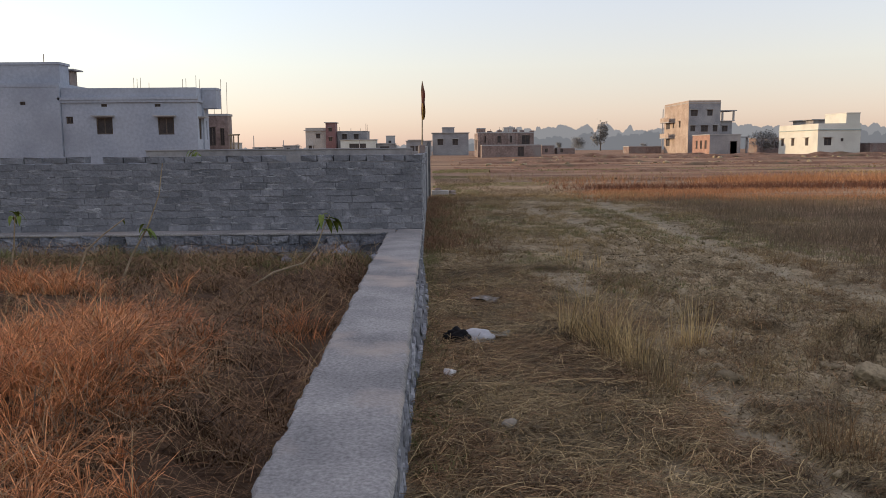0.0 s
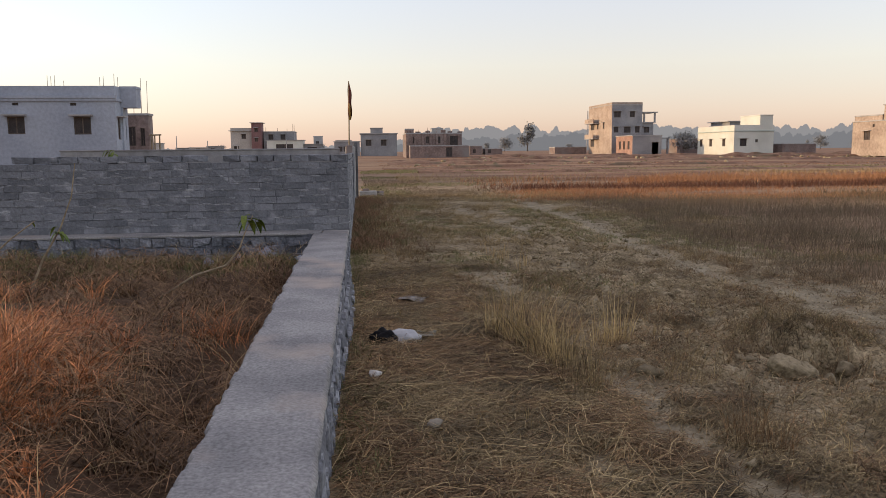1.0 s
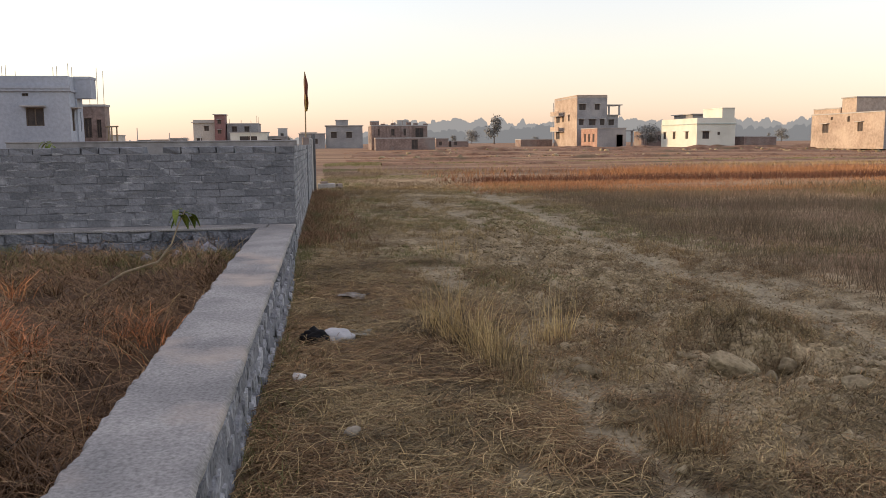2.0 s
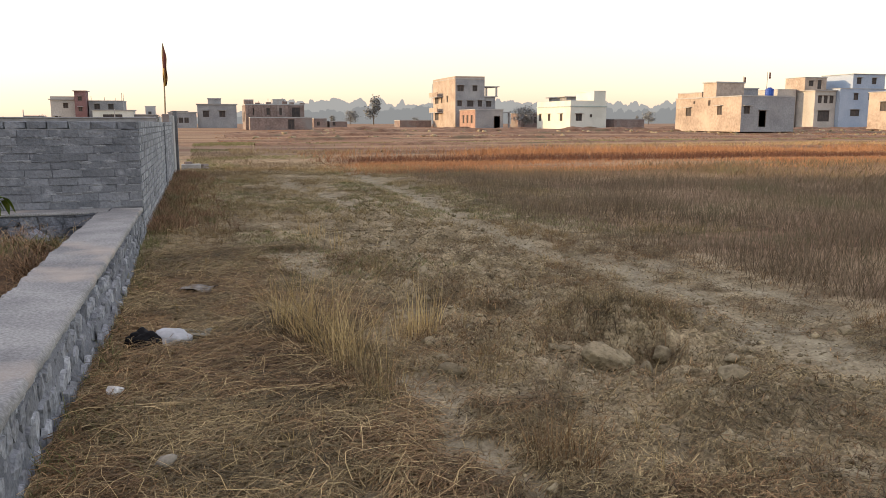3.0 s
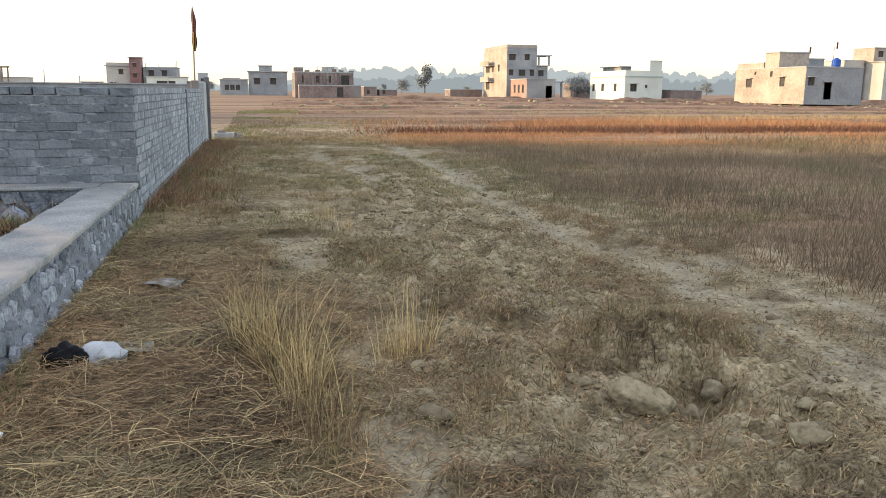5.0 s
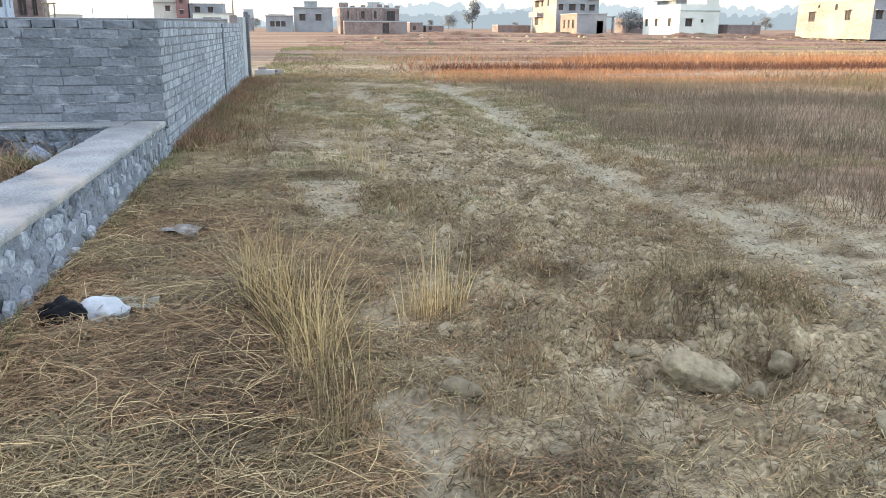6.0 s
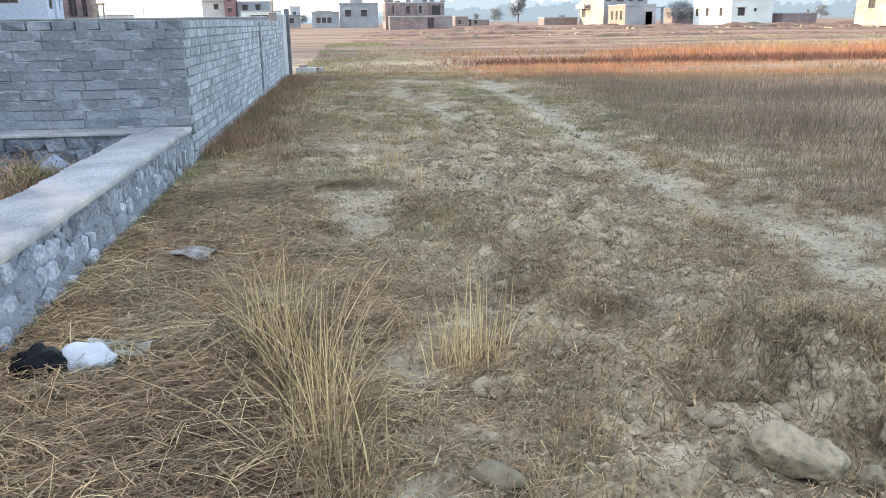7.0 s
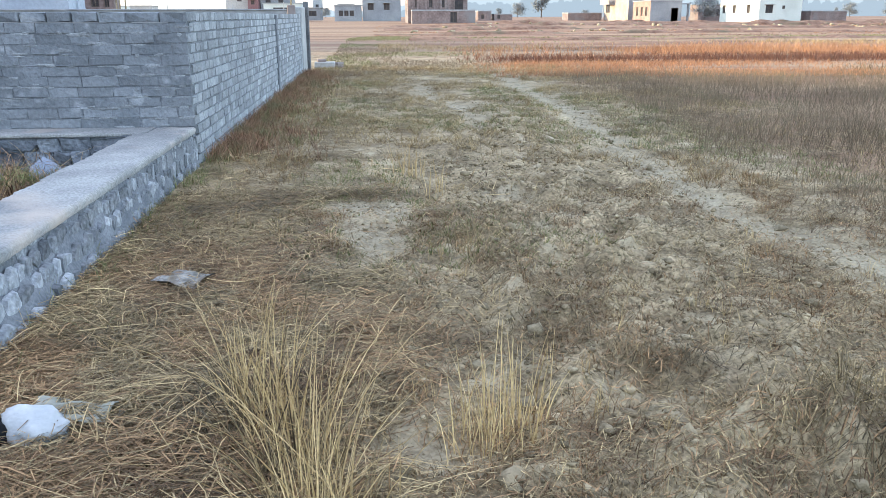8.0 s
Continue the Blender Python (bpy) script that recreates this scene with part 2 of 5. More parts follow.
def bare(x, y):
    """1 on trodden earth, 0 under grass."""
    xx = x + 0.5 * cloud(x * 1.7, y * 1.7, 5) + 0.5 * cloud(x * 6, y * 6, 8)
    yy = y + 0.35 * cloud(x * 1.7, y * 1.7, 6) + 0.3 * cloud(x * 6, y * 6, 9)
    best = np.zeros_like(x)
    for half, line in TRACKS:
        for (ax, ay), (bx, by) in zip(line, line[1:]):
            dx, dy = bx - ax, by - ay
            t = np.clip(((xx - ax) * dx + (yy - ay) * dy) / (dx * dx + dy * dy), 0, 1)
            d = np.hypot(xx - ax - t * dx, yy - ay - t * dy)
            best = np.maximum(best, 1 - ease(half * 0.3, half * 1.6, d))
    return best


def in_lot(x, y):
    return (x < -0.40) & (y < 10.4)


def ground_height(x, y):
    far = ease(60, 115, y)
    near = 1 - ease(18, 40, np.hypot(x, y))
    h = 0.03 * cloud(x * 0.5, y * 0.5, 1) + 0.3 * far + 0.5 * cloud(x * 0.03, y * 0.03, 3) * ease(25, 60, y)
    h = h + near * (0.05 * cloud(x * 2.6, y * 2.6, 11) + 0.022 * cloud(x * 11, y * 11, 12))
    rough = np.clip(bell(x, y, 2.9, 7.5, 1.1, 4.0) + bell(x, y, 3.3, 4.4, 0.7, 0.9) + 0.8 * bell(x, y, 3.5, 13, 1.0, 4), 0, 1)
    rough = rough * (1 - 0.9 * bell(x, y, 3.03, 4.60, 0.3, 0.3))
    h = h + near * rough * (0.18 * cloud(x * 5, y * 5, 21) + 0.12 * cloud(x * 13, y * 13, 22))
    crumbly = np.clip(0.35 + rough + 0.5 * bare(x, y), 0, 1) * (1 - ease(7, 14, np.hypot(x, y)))
    h = h + crumbly * (0.05 * cloud(x * 13, y * 13, 23, 2) + 0.03 * cloud(x * 29, y * 29, 24, 1))
    h = h - 0.15 * bell(x, y, 3.33, 4.70, 0.22, 0.20) + 0.13 * bell(x, y, 3.45, 5.25, 0.50, 0.36) + 0.06 * bell(x, y, 3.5, 3.75, 0.5, 0.3) - 0.09 * bell(x, y, 3.25, 4.5, 0.7, 0.5)
    h = h - 0.03 * bare(x, y) * near
    lot = in_lot(x, y) * ease(0.40, 0.9, -x) * 1.0
    mound = 0.02 + 0.26 * bell(x, y, -1.95, 4.0, 0.7, 1.0) - 0.16 * bell(x, y, -0.75, 4.0, 0.35, 2.5) + 0.12 * bell(x, y, -1.2, 6.2, 0.5, 0.5) + 0.12 * bell(x, y, -3.6, 4.4, 1.3, 1.9) + 0.12 * bell(x, y, -1.6, 8.6, 1.2, 1.0) + 0.16 * bell(x, y, -5.0, 8.5, 2.0, 1.5) + 0.42 * cloud(x * 1.3, y * 1.3, 31)
    return h + lot * mound


# ---- meshes ----
def quick_mesh(name, verts, faces, smooth=False):
    me = bpy.data.meshes.new(name)
    verts, faces = np.asarray(verts, dtype=np.float32), np.asarray(faces, dtype=np.int32)
    me.vertices.add(len(verts))
    me.vertices.foreach_set("co", verts.ravel())
    me.loops.add(faces.size)
    me.loops.foreach_set("vertex_index", faces.ravel())
    me.polygons.add(len(faces))
    me.polygons.foreach_set("loop_start", np.arange(0, faces.size, faces.shape[1], dtype=np.int32))
    if smooth:
        me.polygons.foreach_set("use_smooth", np.ones(len(faces), dtype=bool))
    me.update(calc_edges=True)
    return me


def mesh_of(bm, name, smooth=False):
    bmesh.ops.recalc_face_normals(bm, faces=bm.faces)
    me = bpy.data.meshes.new(name)
    bm.to_mesh(me)
    bm.free()
    if smooth:
        for f in me.polygons:
            f.use_smooth = True
    return me


def part(name, data, material, parent=None, label="", at=None):
    """One mesh object, from a bmesh or a mesh, under a thing or a part."""
    me = mesh_of(data, name) if isinstance(data, bmesh.types.BMesh) else data
    if not me.materials:
        me.materials.append(M[material])
    ob = new(name, me)
    if parent:
        ob.parent = parent
    if at is not None:
        ob.matrix_basis = at
    if label:
        ob["label"] = label
    return ob


def box(bm, x0, y0, z0, x1, y1, z1, bevel=0.0):
    made = bmesh.ops.create_cube(bm, size=1, matrix=Matrix.LocRotScale(((x0 + x1) / 2, (y0 + y1) / 2, (z0 + z1) / 2), None, (x1 - x0, y1 - y0, z1 - z0)))
    if bevel:
        edges = list({e for v in made["verts"] for e in v.link_edges})
        bmesh.ops.bevel(bm, geom=edges, offset=bevel, segments=1, affect="EDGES")
    return bm


def a_box(*a, bevel=0.0):
    return box(bmesh.new(), *a, bevel=bevel)


def rod(bm, a, b, r0, r1, sides=7):
    a, b = Vector(a), Vector(b)
    q = (b - a).to_track_quat("Z", "Y").to_matrix().to_4x4()
    bmesh.ops.create_cone(bm, cap_ends=True, segments=sides, radius1=r0, radius2=r1, depth=(b - a).length, matrix=Matrix.Translation((a + b) / 2) @ q)
    return bm


# ---- ground ----
def spaced(centre, fine, reach, growth, limit):
    steps, s = [0.0], fine
    while steps[-1] < limit:
        s = fine if steps[-1] < reach else s * growth
        steps.append(steps[-1] + s)
    up = np.array(steps)
    return centre, up


c, up = spaced(2.2, 0.027, 2.6, 1.12, 2600)
gx = np.concatenate([c - up[:0:-1], c + up])
c, up = spaced(1.5, 0.032, 6.5, 1.06, 2600)
_, down = spaced(1.5, 0.12, 4.0, 1.2, 2600)
gy = np.concatenate([c - down[:0:-1], c + up])
X, Y = np.meshgrid(gx, gy)
Z = ground_height(X, Y)
nx, ny = len(gx), len(gy)
idx = np.arange(nx * ny).reshape(ny, nx)
faces = np.stack([idx[:-1, :-1], idx[:-1, 1:], idx[1:, 1:], idx[1:, :-1]], -1).reshape(-1, 4)
ground_mesh = quick_mesh("ground", np.stack([X, Y, Z], -1).reshape(-1, 3), faces, True)
mask = ground_mesh.attributes.new("trodden", "FLOAT", "POINT")
mask.data.foreach_set("value", (bare(X, Y) * (0.45 + 0.55 * smooth_noise(X * 5, Y * 5, 91))).astype(np.float32).ravel())
sward = ground_mesh.attributes.new("sward", "FLOAT", "POINT")
sward.data.foreach_set("value", np.maximum(0.97 * ease(22, 44, Y) * (0.85 + 0.15 * ease(1.0, 7.0, X - 0.02 * Y)), 0.7 * ease(5.2, 6.5, X) * (Y < 30)).astype(np.float32).ravel())
lot_mask = ground_mesh.attributes.new("walled", "FLOAT", "POINT")
lot_mask.data.foreach_set("value", (0.95 * in_lot(X, Y)).astype(np.float32).ravel())
gm = mat("dry_field_soil", (0.175, 0.132, 0.073), (0.43, 0.345, 0.208), 2.6, 45, 0.97, 1.0, spread=0.6, stain_or_light=((0.50, 0.425, 0.28), 3.6, 0.55, 0.72))
t = gm.node_tree
p = t.nodes["Principled BSDF"]
old = p.inputs["Base Color"].links[0].from_socket
att = t.nodes.new("ShaderNodeAttribute")
att.attribute_name = "trodden"
geo = t.nodes.new("ShaderNodeNewGeometry")
nz = t.nodes.new("ShaderNodeTexNoise")
nz.inputs["Scale"].default_value, nz.inputs["Detail"].default_value = 9, 9
t.links.new(geo.outputs["Position"], nz.inputs["Vector"])
ramp = t.nodes.new("ShaderNodeValToRGB")
nz2 = t.nodes.new("ShaderNodeTexNoise")
nz2.inputs["Scale"].default_value, nz2.inputs["Detail"].default_value = 48, 4
t.links.new(geo.outputs["Position"], nz2.inputs["Vector"])
both = t.nodes.new("ShaderNodeMath")
both.operation, both.inputs[1].default_value = "MULTIPLY_ADD", 0.55
half = t.nodes.new("ShaderNodeMath")
half.operation, half.inputs[1].default_value = "MULTIPLY", 0.5
t.links.new(nz2.outputs["Fac"], half.inputs[0])
t.links.new(nz.outputs["Fac"], both.inputs[0])
t.links.new(half.outputs[0], both.inputs[2])
ramp.color_ramp.elements[0].color, ramp.color_ramp.elements[0].position = (0.20, 0.165, 0.108, 1), 0.40
ramp.color_ramp.elements[1].color, ramp.color_ramp.elements[1].position = (0.43, 0.375, 0.255, 1), 0.64
t.links.new(both.outputs[0], ramp.inputs[0])
mx = t.nodes.new("ShaderNodeMix")
mx.data_type = "RGBA"
t.links.new(att.outputs["Fac"], mx.inputs[0])
t.links.new(old, mx.inputs[6])
t.links.new(ramp.outputs[0], mx.inputs[7])
att = t.nodes.new("ShaderNodeAttribute")
att.attribute_name = "sward"
dry = t.nodes.new("ShaderNodeMix")
dry.data_type = "RGBA"
t.links.new(att.outputs["Fac"], dry.inputs[0])
t.links.new(mx.outputs[2], dry.inputs[6])
strips = t.nodes.new("ShaderNodeMapping")  # ploughed strips run along x
strips.inputs["Scale"].default_value = (0.02, 0.26, 0.0)
t.links.new(geo.outputs["Position"], strips.inputs[0])
row_noise = t.nodes.new("ShaderNodeTexNoise")
row_noise.inputs["Scale"].default_value, row_noise.inputs["Detail"].default_value = 1.0, 6
t.links.new(strips.outputs[0], row_noise.inputs["Vector"])
plots = t.nodes.new("ShaderNodeValToRGB")
for at, colour in ((0.0, (0.08, 0.043, 0.029)), (0.38, (0.12, 0.062, 0.04)), (0.44, (0.23, 0.115, 0.068)), (0.50, (0.255, 0.145, 0.087)), (0.56, (0.35, 0.235, 0.137)), (0.61, (0.18, 0.096, 0.06)), (1.0, (0.13, 0.11, 0.06))):
    stop = plots.color_ramp.elements[0] if at == 0.0 else plots.color_ramp.elements[-1] if at == 1.0 else plots.color_ramp.elements.new(at)
    stop.color = (*colour, 1)
t.links.new(row_noise.outputs["Fac"], plots.inputs[0])
t.links.new(plots.outputs[0], dry.inputs[7])
# Lot soil darkened: shadows between the grass hummocks put into its colour.
att = t.nodes.new("ShaderNodeAttribute")
att.attribute_name = "walled"
hollow_shade = t.nodes.new("ShaderNodeMix")
hollow_shade.data_type = "RGBA"
t.links.new(att.outputs["Fac"], hollow_shade.inputs[0])
t.links.new(dry.outputs[2], hollow_shade.inputs[6])
hollow_shade.inputs[7].default_value = (0.10, 0.062, 0.037, 1)
t.links.new(hollow_shade.outputs[2], p.inputs["Base Color"])
ground_mesh.materials.append(gm)
ground = tagged(new("ground", ground_mesh), "dry trodden field with bare earth tracks", "ground", kind="structure")

# ---- boundary walls ----
COPE, TOP, BACK, FRONT = 0.375, 1.41, 10.69, 10.32
low_wall = tagged(part("wall_low", a_box(-0.44, -14, -0.3, -0.035, BACK, COPE - 0.03), "mortar"), "low grey rubble stone wall with a cement coping", "wall", kind="structure")
ys = np.concatenate([np.arange(-14, 0.5, 0.12), np.arange(0.5, FRONT + 0.4, 0.022)])
rows = []
for yv in ys:
    w1 = 0.018 * cloud(np.array(yv * 3.1), np.array(0.5), 41) * 2 + 0.022 * cloud(np.array(yv * 11), np.array(0.5), 42) * 2 + 0.022 * cloud(np.array(yv * 31), np.array(0.5), 47) * 2
    w2 = 0.012 * cloud(np.array(yv * 4.0), np.array(3.5), 43) * 2 + 0.010 * cloud(np.array(yv * 15), np.array(3.5), 44) * 2
    xin, xout = -0.47 + float(w1), -0.012 + float(w2)
    if yv > FRONT + 0.01:
        xin = -0.36
    zs = 0.010 * float(cloud(np.array(yv * 2.0), np.array(9.0), 45))
    row = [(xin + 0.012, COPE - 0.06), (xin - 0.004, COPE - 0.03), (xin + 0.012, COPE + zs)]
    for k in range(1, 26):
        u = k / 26
        xx = xin + (xout - xin) * u
        row.append((xx, COPE + zs + 0.007 * float(cloud(np.array(xx * 9), np.array(yv * 9), 46)) * 2 + 0.004 * float(cloud(np.array(xx * 34), np.array(yv * 30), 48, 1))))
    row += [(xout - 0.012, COPE + zs), (xout + 0.006, COPE - 0.022), (xout - 0.006, COPE - 0.06)]
    rows.append([(a, yv, b) for a, b in row])
V = np.array(rows)
n, k = V.shape[:2]
idx = np.arange(n * k).reshape(n, k)
F = np.stack([idx[:-1, :-1], idx[1:, :-1], idx[1:, 1:], idx[:-1, 1:]], -1).reshape(-1, 4)[:, ::-1]
part("coping", quick_mesh("coping", V.reshape(-1, 3), F, True), "coping", low_wall, "rough pale grey cement coping")

rng = random.Random(7)


def stone_mesh(seed, sides):
    """A flat-faced stone with chipped edges, one unit wide and high, front towards -y."""
    r = random.Random(seed)
    bm = bmesh.new()
    ring0, ring1 = [], []
    for i in range(sides):
        a = 2 * math.pi * (i + r.uniform(-0.28, 0.28)) / sides + math.pi / 4
        s = 0.5 / max(abs(math.cos(a)), abs(math.sin(a))) ** 0.62 * r.uniform(0.88, 1.06)
        x, z = math.cos(a) * s, math.sin(a) * s
        ring0.append(bm.verts.new((x, 0.6, z)))
        ring1.append(bm.verts.new((x * 0.88, r.uniform(0.0, 0.16), z * 0.86)))
    mid = bm.verts.new((r.uniform(-0.1, 0.1), r.uniform(-0.1, 0.04), r.uniform(-0.1, 0.1)))
    for i in range(sides):
        j = (i + 1) % sides
        bm.faces.new((ring0[i], ring0[j], ring1[j], ring1[i]))
        bm.faces.new((ring1[i], ring1[j], mid))
    return mesh_of(bm, "stone")


def block_mesh(seed, jitter=0.045, deep=0.12):
    """A squared block with worn edges, one unit long and high, front towards -y."""
    r = random.Random(seed)
    bm = a_box(-0.5, 0, -0.5, 0.5, 1, 0.5)
    bmesh.ops.bevel(bm, geom=[e for e in bm.edges if all(v.co.y < 0.5 for v in e.verts)], offset=0.05, segments=1, affect="EDGES")
    for v in bm.verts:
        v.co += Vector((r.uniform(-0.5, 0.5) * jitter, r.uniform(-deep, deep) if v.co.y < 0.5 else 0, r.uniform(-jitter, jitter)))
    return mesh_of(bm, "brick")


RUBBLE = [stone_mesh(i, 6 + i % 3) for i in range(14)]
SPLIT = [block_mesh(40 + i, 0.20, 0.5) for i in range(14)]
BRICKS = [block_mesh(80 + i, 0.06, 0.10) for i in range(18)]
SIDE_BRICKS = [block_mesh(120 + i, 0.08, 0.12) for i in range(14)]
for me in RUBBLE:
    me.materials.append(M["rubble"])
for me in SPLIT:
    me.materials.append(M["granite"])
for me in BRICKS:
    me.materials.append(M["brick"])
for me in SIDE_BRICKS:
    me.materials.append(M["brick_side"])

# split stone foundation across the lot, with its ledge
back_wall = tagged(part("wall_cross_base", a_box(-16, FRONT + 0.02, -0.3, -0.40, BACK - 0.002, COPE - 0.03), "mortar"), "split stone foundation wall with a mortar ledge", "wall", kind="structure")
part("ledge", a_box(-16, FRONT - 0.012, COPE - 0.029, -0.371, BACK + 0.01, COPE + 0.004, bevel=0.008), "coping", back_wall, "grey mortar ledge")

# brick walls: cross wall and long side wall
cross_wall = tagged(part("wall_cross", a_box(-16, BACK + 0.007, COPE - 0.02, -0.013, BACK + 0.22, TOP - 0.102), "mortar"), "grey fly-ash brick boundary wall facing the lot", "wall", kind="structure")
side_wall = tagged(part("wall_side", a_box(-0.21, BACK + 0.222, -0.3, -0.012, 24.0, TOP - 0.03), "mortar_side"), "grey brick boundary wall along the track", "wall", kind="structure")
rear_wall = tagged(part("wall_rear", a_box(-8.6, 24.3, -0.3, -0.45, 24.5, 1.50), "render_grey"), "grey cement boundary wall behind the compound", "wall", kind="structure")
part("wall_cap", a_box(-8.62, 24.27, 1.5, -0.45, 24.53, 1.54, bevel=0.01), "render_grey", rear_wall)

# ---- buildings ----
def panel(w, h, t, openings):
    """A wall sheet with real openings: along x, outer face at y = 0, inner at y = t."""
    us = sorted({0, w, *[o[0] for o in openings], *[o[0] + o[2] for o in openings]})
    zs = sorted({0, h, *[o[1] for o in openings], *[o[1] + o[3] for o in openings]})

    def solid(i, j):
        if not (0 <= i < len(us) - 1 and 0 <= j < len(zs) - 1):
            return False
        u, z = (us[i] + us[i + 1]) / 2, (zs[j] + zs[j + 1]) / 2
        return not any(o[0] < u < o[0] + o[2] and o[1] < z < o[1] + o[3] for o in openings)

    bm = bmesh.new()
    seen = {}

    def vert(i, y, j):
        key = (i, y, j)
        if key not in seen:
            seen[key] = bm.verts.new((us[i], y, zs[j]))
        return seen[key]

    for i in range(len(us) - 1):
        for j in range(len(zs) - 1):
            if not solid(i, j):
                continue
            for y in (0, t):
                bm.faces.new([vert(i, y, j), vert(i + 1, y, j), vert(i + 1, y, j + 1), vert(i, y, j + 1)])
            for di, dj, e in ((-1, 0, ((i, j), (i, j + 1))), (1, 0, ((i + 1, j), (i + 1, j + 1))), (0, -1, ((i, j), (i + 1, j))), (0, 1, ((i, j + 1), (i + 1, j + 1)))):
                if not solid(i + di, j + dj):
                    (a, b), (c, d) = e
                    bm.faces.new([vert(a, 0, b), vert(c, 0, d), vert(c, t, d), vert(a, t, b)])
    return bm


def window(parent, at, o, shade=True, door=False):
    u, z, w, h = o
    ob = part("door" if door else "window", a_box(u, 0.10, z, u + w, 0.13, z + h), "opening", parent, at=at)
    bm = bmesh.new()
    f = min(0.06, w * 0.12)
    box(bm, u, 0.06, z, u + f, 0.10, z + h)
    box(bm, u + w - f, 0.06, z, u + w, 0.10, z + h)
    box(bm, u + f, 0.06, z + h - f, u + w - f, 0.10, z + h)
    if not door:
        box(bm, u + f, 0.06, z, u + w - f, 0.10, z + f)
        box(bm, u + w / 2 - f / 2, 0.065, z + f, u + w / 2 + f / 2, 0.10, z + h - f)
    part("window_frame", bm, "bark", ob)
    if shade and w > 0.5:
        part("sunshade", a_box(u - 0.15, -0.4, z + h + 0.04, u + w + 0.15, 0.003, z + h + 0.11), "concrete", ob)
    return ob


def block(parent, x0, y0, w, d, z0, h, material, front=(), left=(), right=(), cap="concrete", lip=0.1, parapet=0.0, shade=True, doors=()):
    """Four walls round a room, its windows and its roof slab."""
    sides = (
        (pose(x0, y0, z0), w, front),
        (pose(x0, y0 + d - 0.2, z0, 0, 0, -90), d - 0.4, left),
        (pose(x0 + w, y0 + 0.2, z0, 0, 0, 90), d - 0.4, right),
        (pose(x0 + w, y0 + d, z0, 0, 0, 180), w, ()),
    )
    for at, length, ops in sides:
        part("wall", panel(length, h, 0.2, [o[:4] for o in ops]), material, parent, at=at)
        for o in ops:
            window(parent, at, o, shade, o[3] > 1.7)
    part("roof", a_box(x0 - lip, y0 - lip, z0 + h, x0 + w + lip, y0 + d + lip, z0 + h + 0.14), cap, parent)
    if parapet:
        z = z0 + h + 0.14
        bm = bmesh.new()
        box(bm, x0, y0, z, x0 + w, y0 + 0.13, z + parapet)
        box(bm, x0, y0 + d - 0.13, z, x0 + w, y0 + d, z + parapet)
        box(bm, x0, y0 + 0.13, z, x0 + 0.13, y0 + d - 0.13, z + parapet)
        box(bm, x0 + w - 0.13, y0 + 0.13, z, x0 + w, y0 + d - 0.13, z + parapet)
        part("parapet", bm, material, parent)


def thing(name, label, category, x, y, z=0.0, group=""):
    return tagged(pose_empty(name, x, y, z), label, category, group)


def pose_empty(name, x, y, z):
    e = new(name)
    e.matrix_basis = pose(x, y, z)
    return e


def bars(parent, spots, z, heights, r=0.035, material="steel"):
    for (x, y), h in zip(spots, heights):
        part("bar", rod(bmesh.new(), (x, y, z), (x + 0.05 * h * 0.3, y, z + h), r, r * 0.8, 5), material, parent)


def row_of(u0, step, n, z, w, h):
    return [(u0 + i * step, z, w, h) for i in range(n)]


HOMES = "houses of the settlement"
G = 0.25

# pale house behind the compound
h = thing("house", "pale blue-grey single-storey house with a flat roof", "house", 0, 0, 0, HOMES)
block(h, -30.0, 46, 8.98, 12, 0.0, 5.2, "house_paint", front=[(6.72, 4.2, 0.32, 0.2), (2.5, 2.5, 0.95, 0.98)], cap="house_paint", lip=0.02, parapet=0.1)
block(h, -29.0, 46.4, 7.9, 1.2, 5.3, 1.2, "house_paint", cap="house_paint", lip=0.06)
part("stair_block", a_box(-22.0, 47.8, 5.34, -21.15, 48.8, 6.3, bevel=0.02), "brickwork", h, "brown brick stair room corner")
part("stair_roof", a_box(-22.1, 47.6, 6.3, -20.8, 48.9, 6.38), "concrete", h)
block(h, -21.0, 46.15, 7.7, 2.4, 0.0, 4.32, "house_paint",
      front=[(0.22, 3.14, 0.40, 0.40), (1.93, 2.52, 0.92, 0.96), (5.44, 2.48, 0.92, 0.98), (2.25, 4.08, 0.34, 0.16), (5.30, 4.06, 0.34, 0.16)],
      right=[(0.15, 2.2, 0.55, 1.2), (1.35, 2.2, 0.45, 1.1)], cap="house_paint", lip=0.1, parapet=0.68)
part("roof_skirting", a_box(-21.14, 46.0, 4.46, -13.16, 46.14, 4.62), "house_paint", h)
block(h, -13.29, 47.2, 0.86, 1.0, 4.0, 1.05, "house_paint", cap="house_paint", lip=0.03)
part("wall_pilaster", a_box(-13.298, 47.2, 0, -13.2, 47.65, 3.98), "house_paint", h)
bars(h, [(-17.6, 48.3), (-17.4, 48.3), (-17.2, 48.3), (-16.7, 48.3), (-14.7, 48.3), (-14.5, 48.3), (-13.9, 48.3), (-13.7, 48.3)], 5.1, [0.8, 0.75, 0.8, 0.5, 0.7, 0.75, 0.9, 0.7], 0.016)
bars(h, [(-24.6, 52)], 6.35, [1.4], 0.03)
n = thing("unfinished_house", "unfinished brown brick house with bare roof bars", "house", 0, 0, 0, HOMES)
block(n, -17.0, 56, 2.95, 1.2, 0, 3.95, "brickwork", front=[(1.6, 1.9, 0.5, 1.3), (2.4, 1.9, 0.3, 1.2)], lip=0.06)
bars(n, [(-15.6, 56.6), (-15.1, 56.6), (-14.6, 56.6), (-14.2, 56.6)], 4.1, [1.3, 0.8, 2.4, 2.2], 0.018)
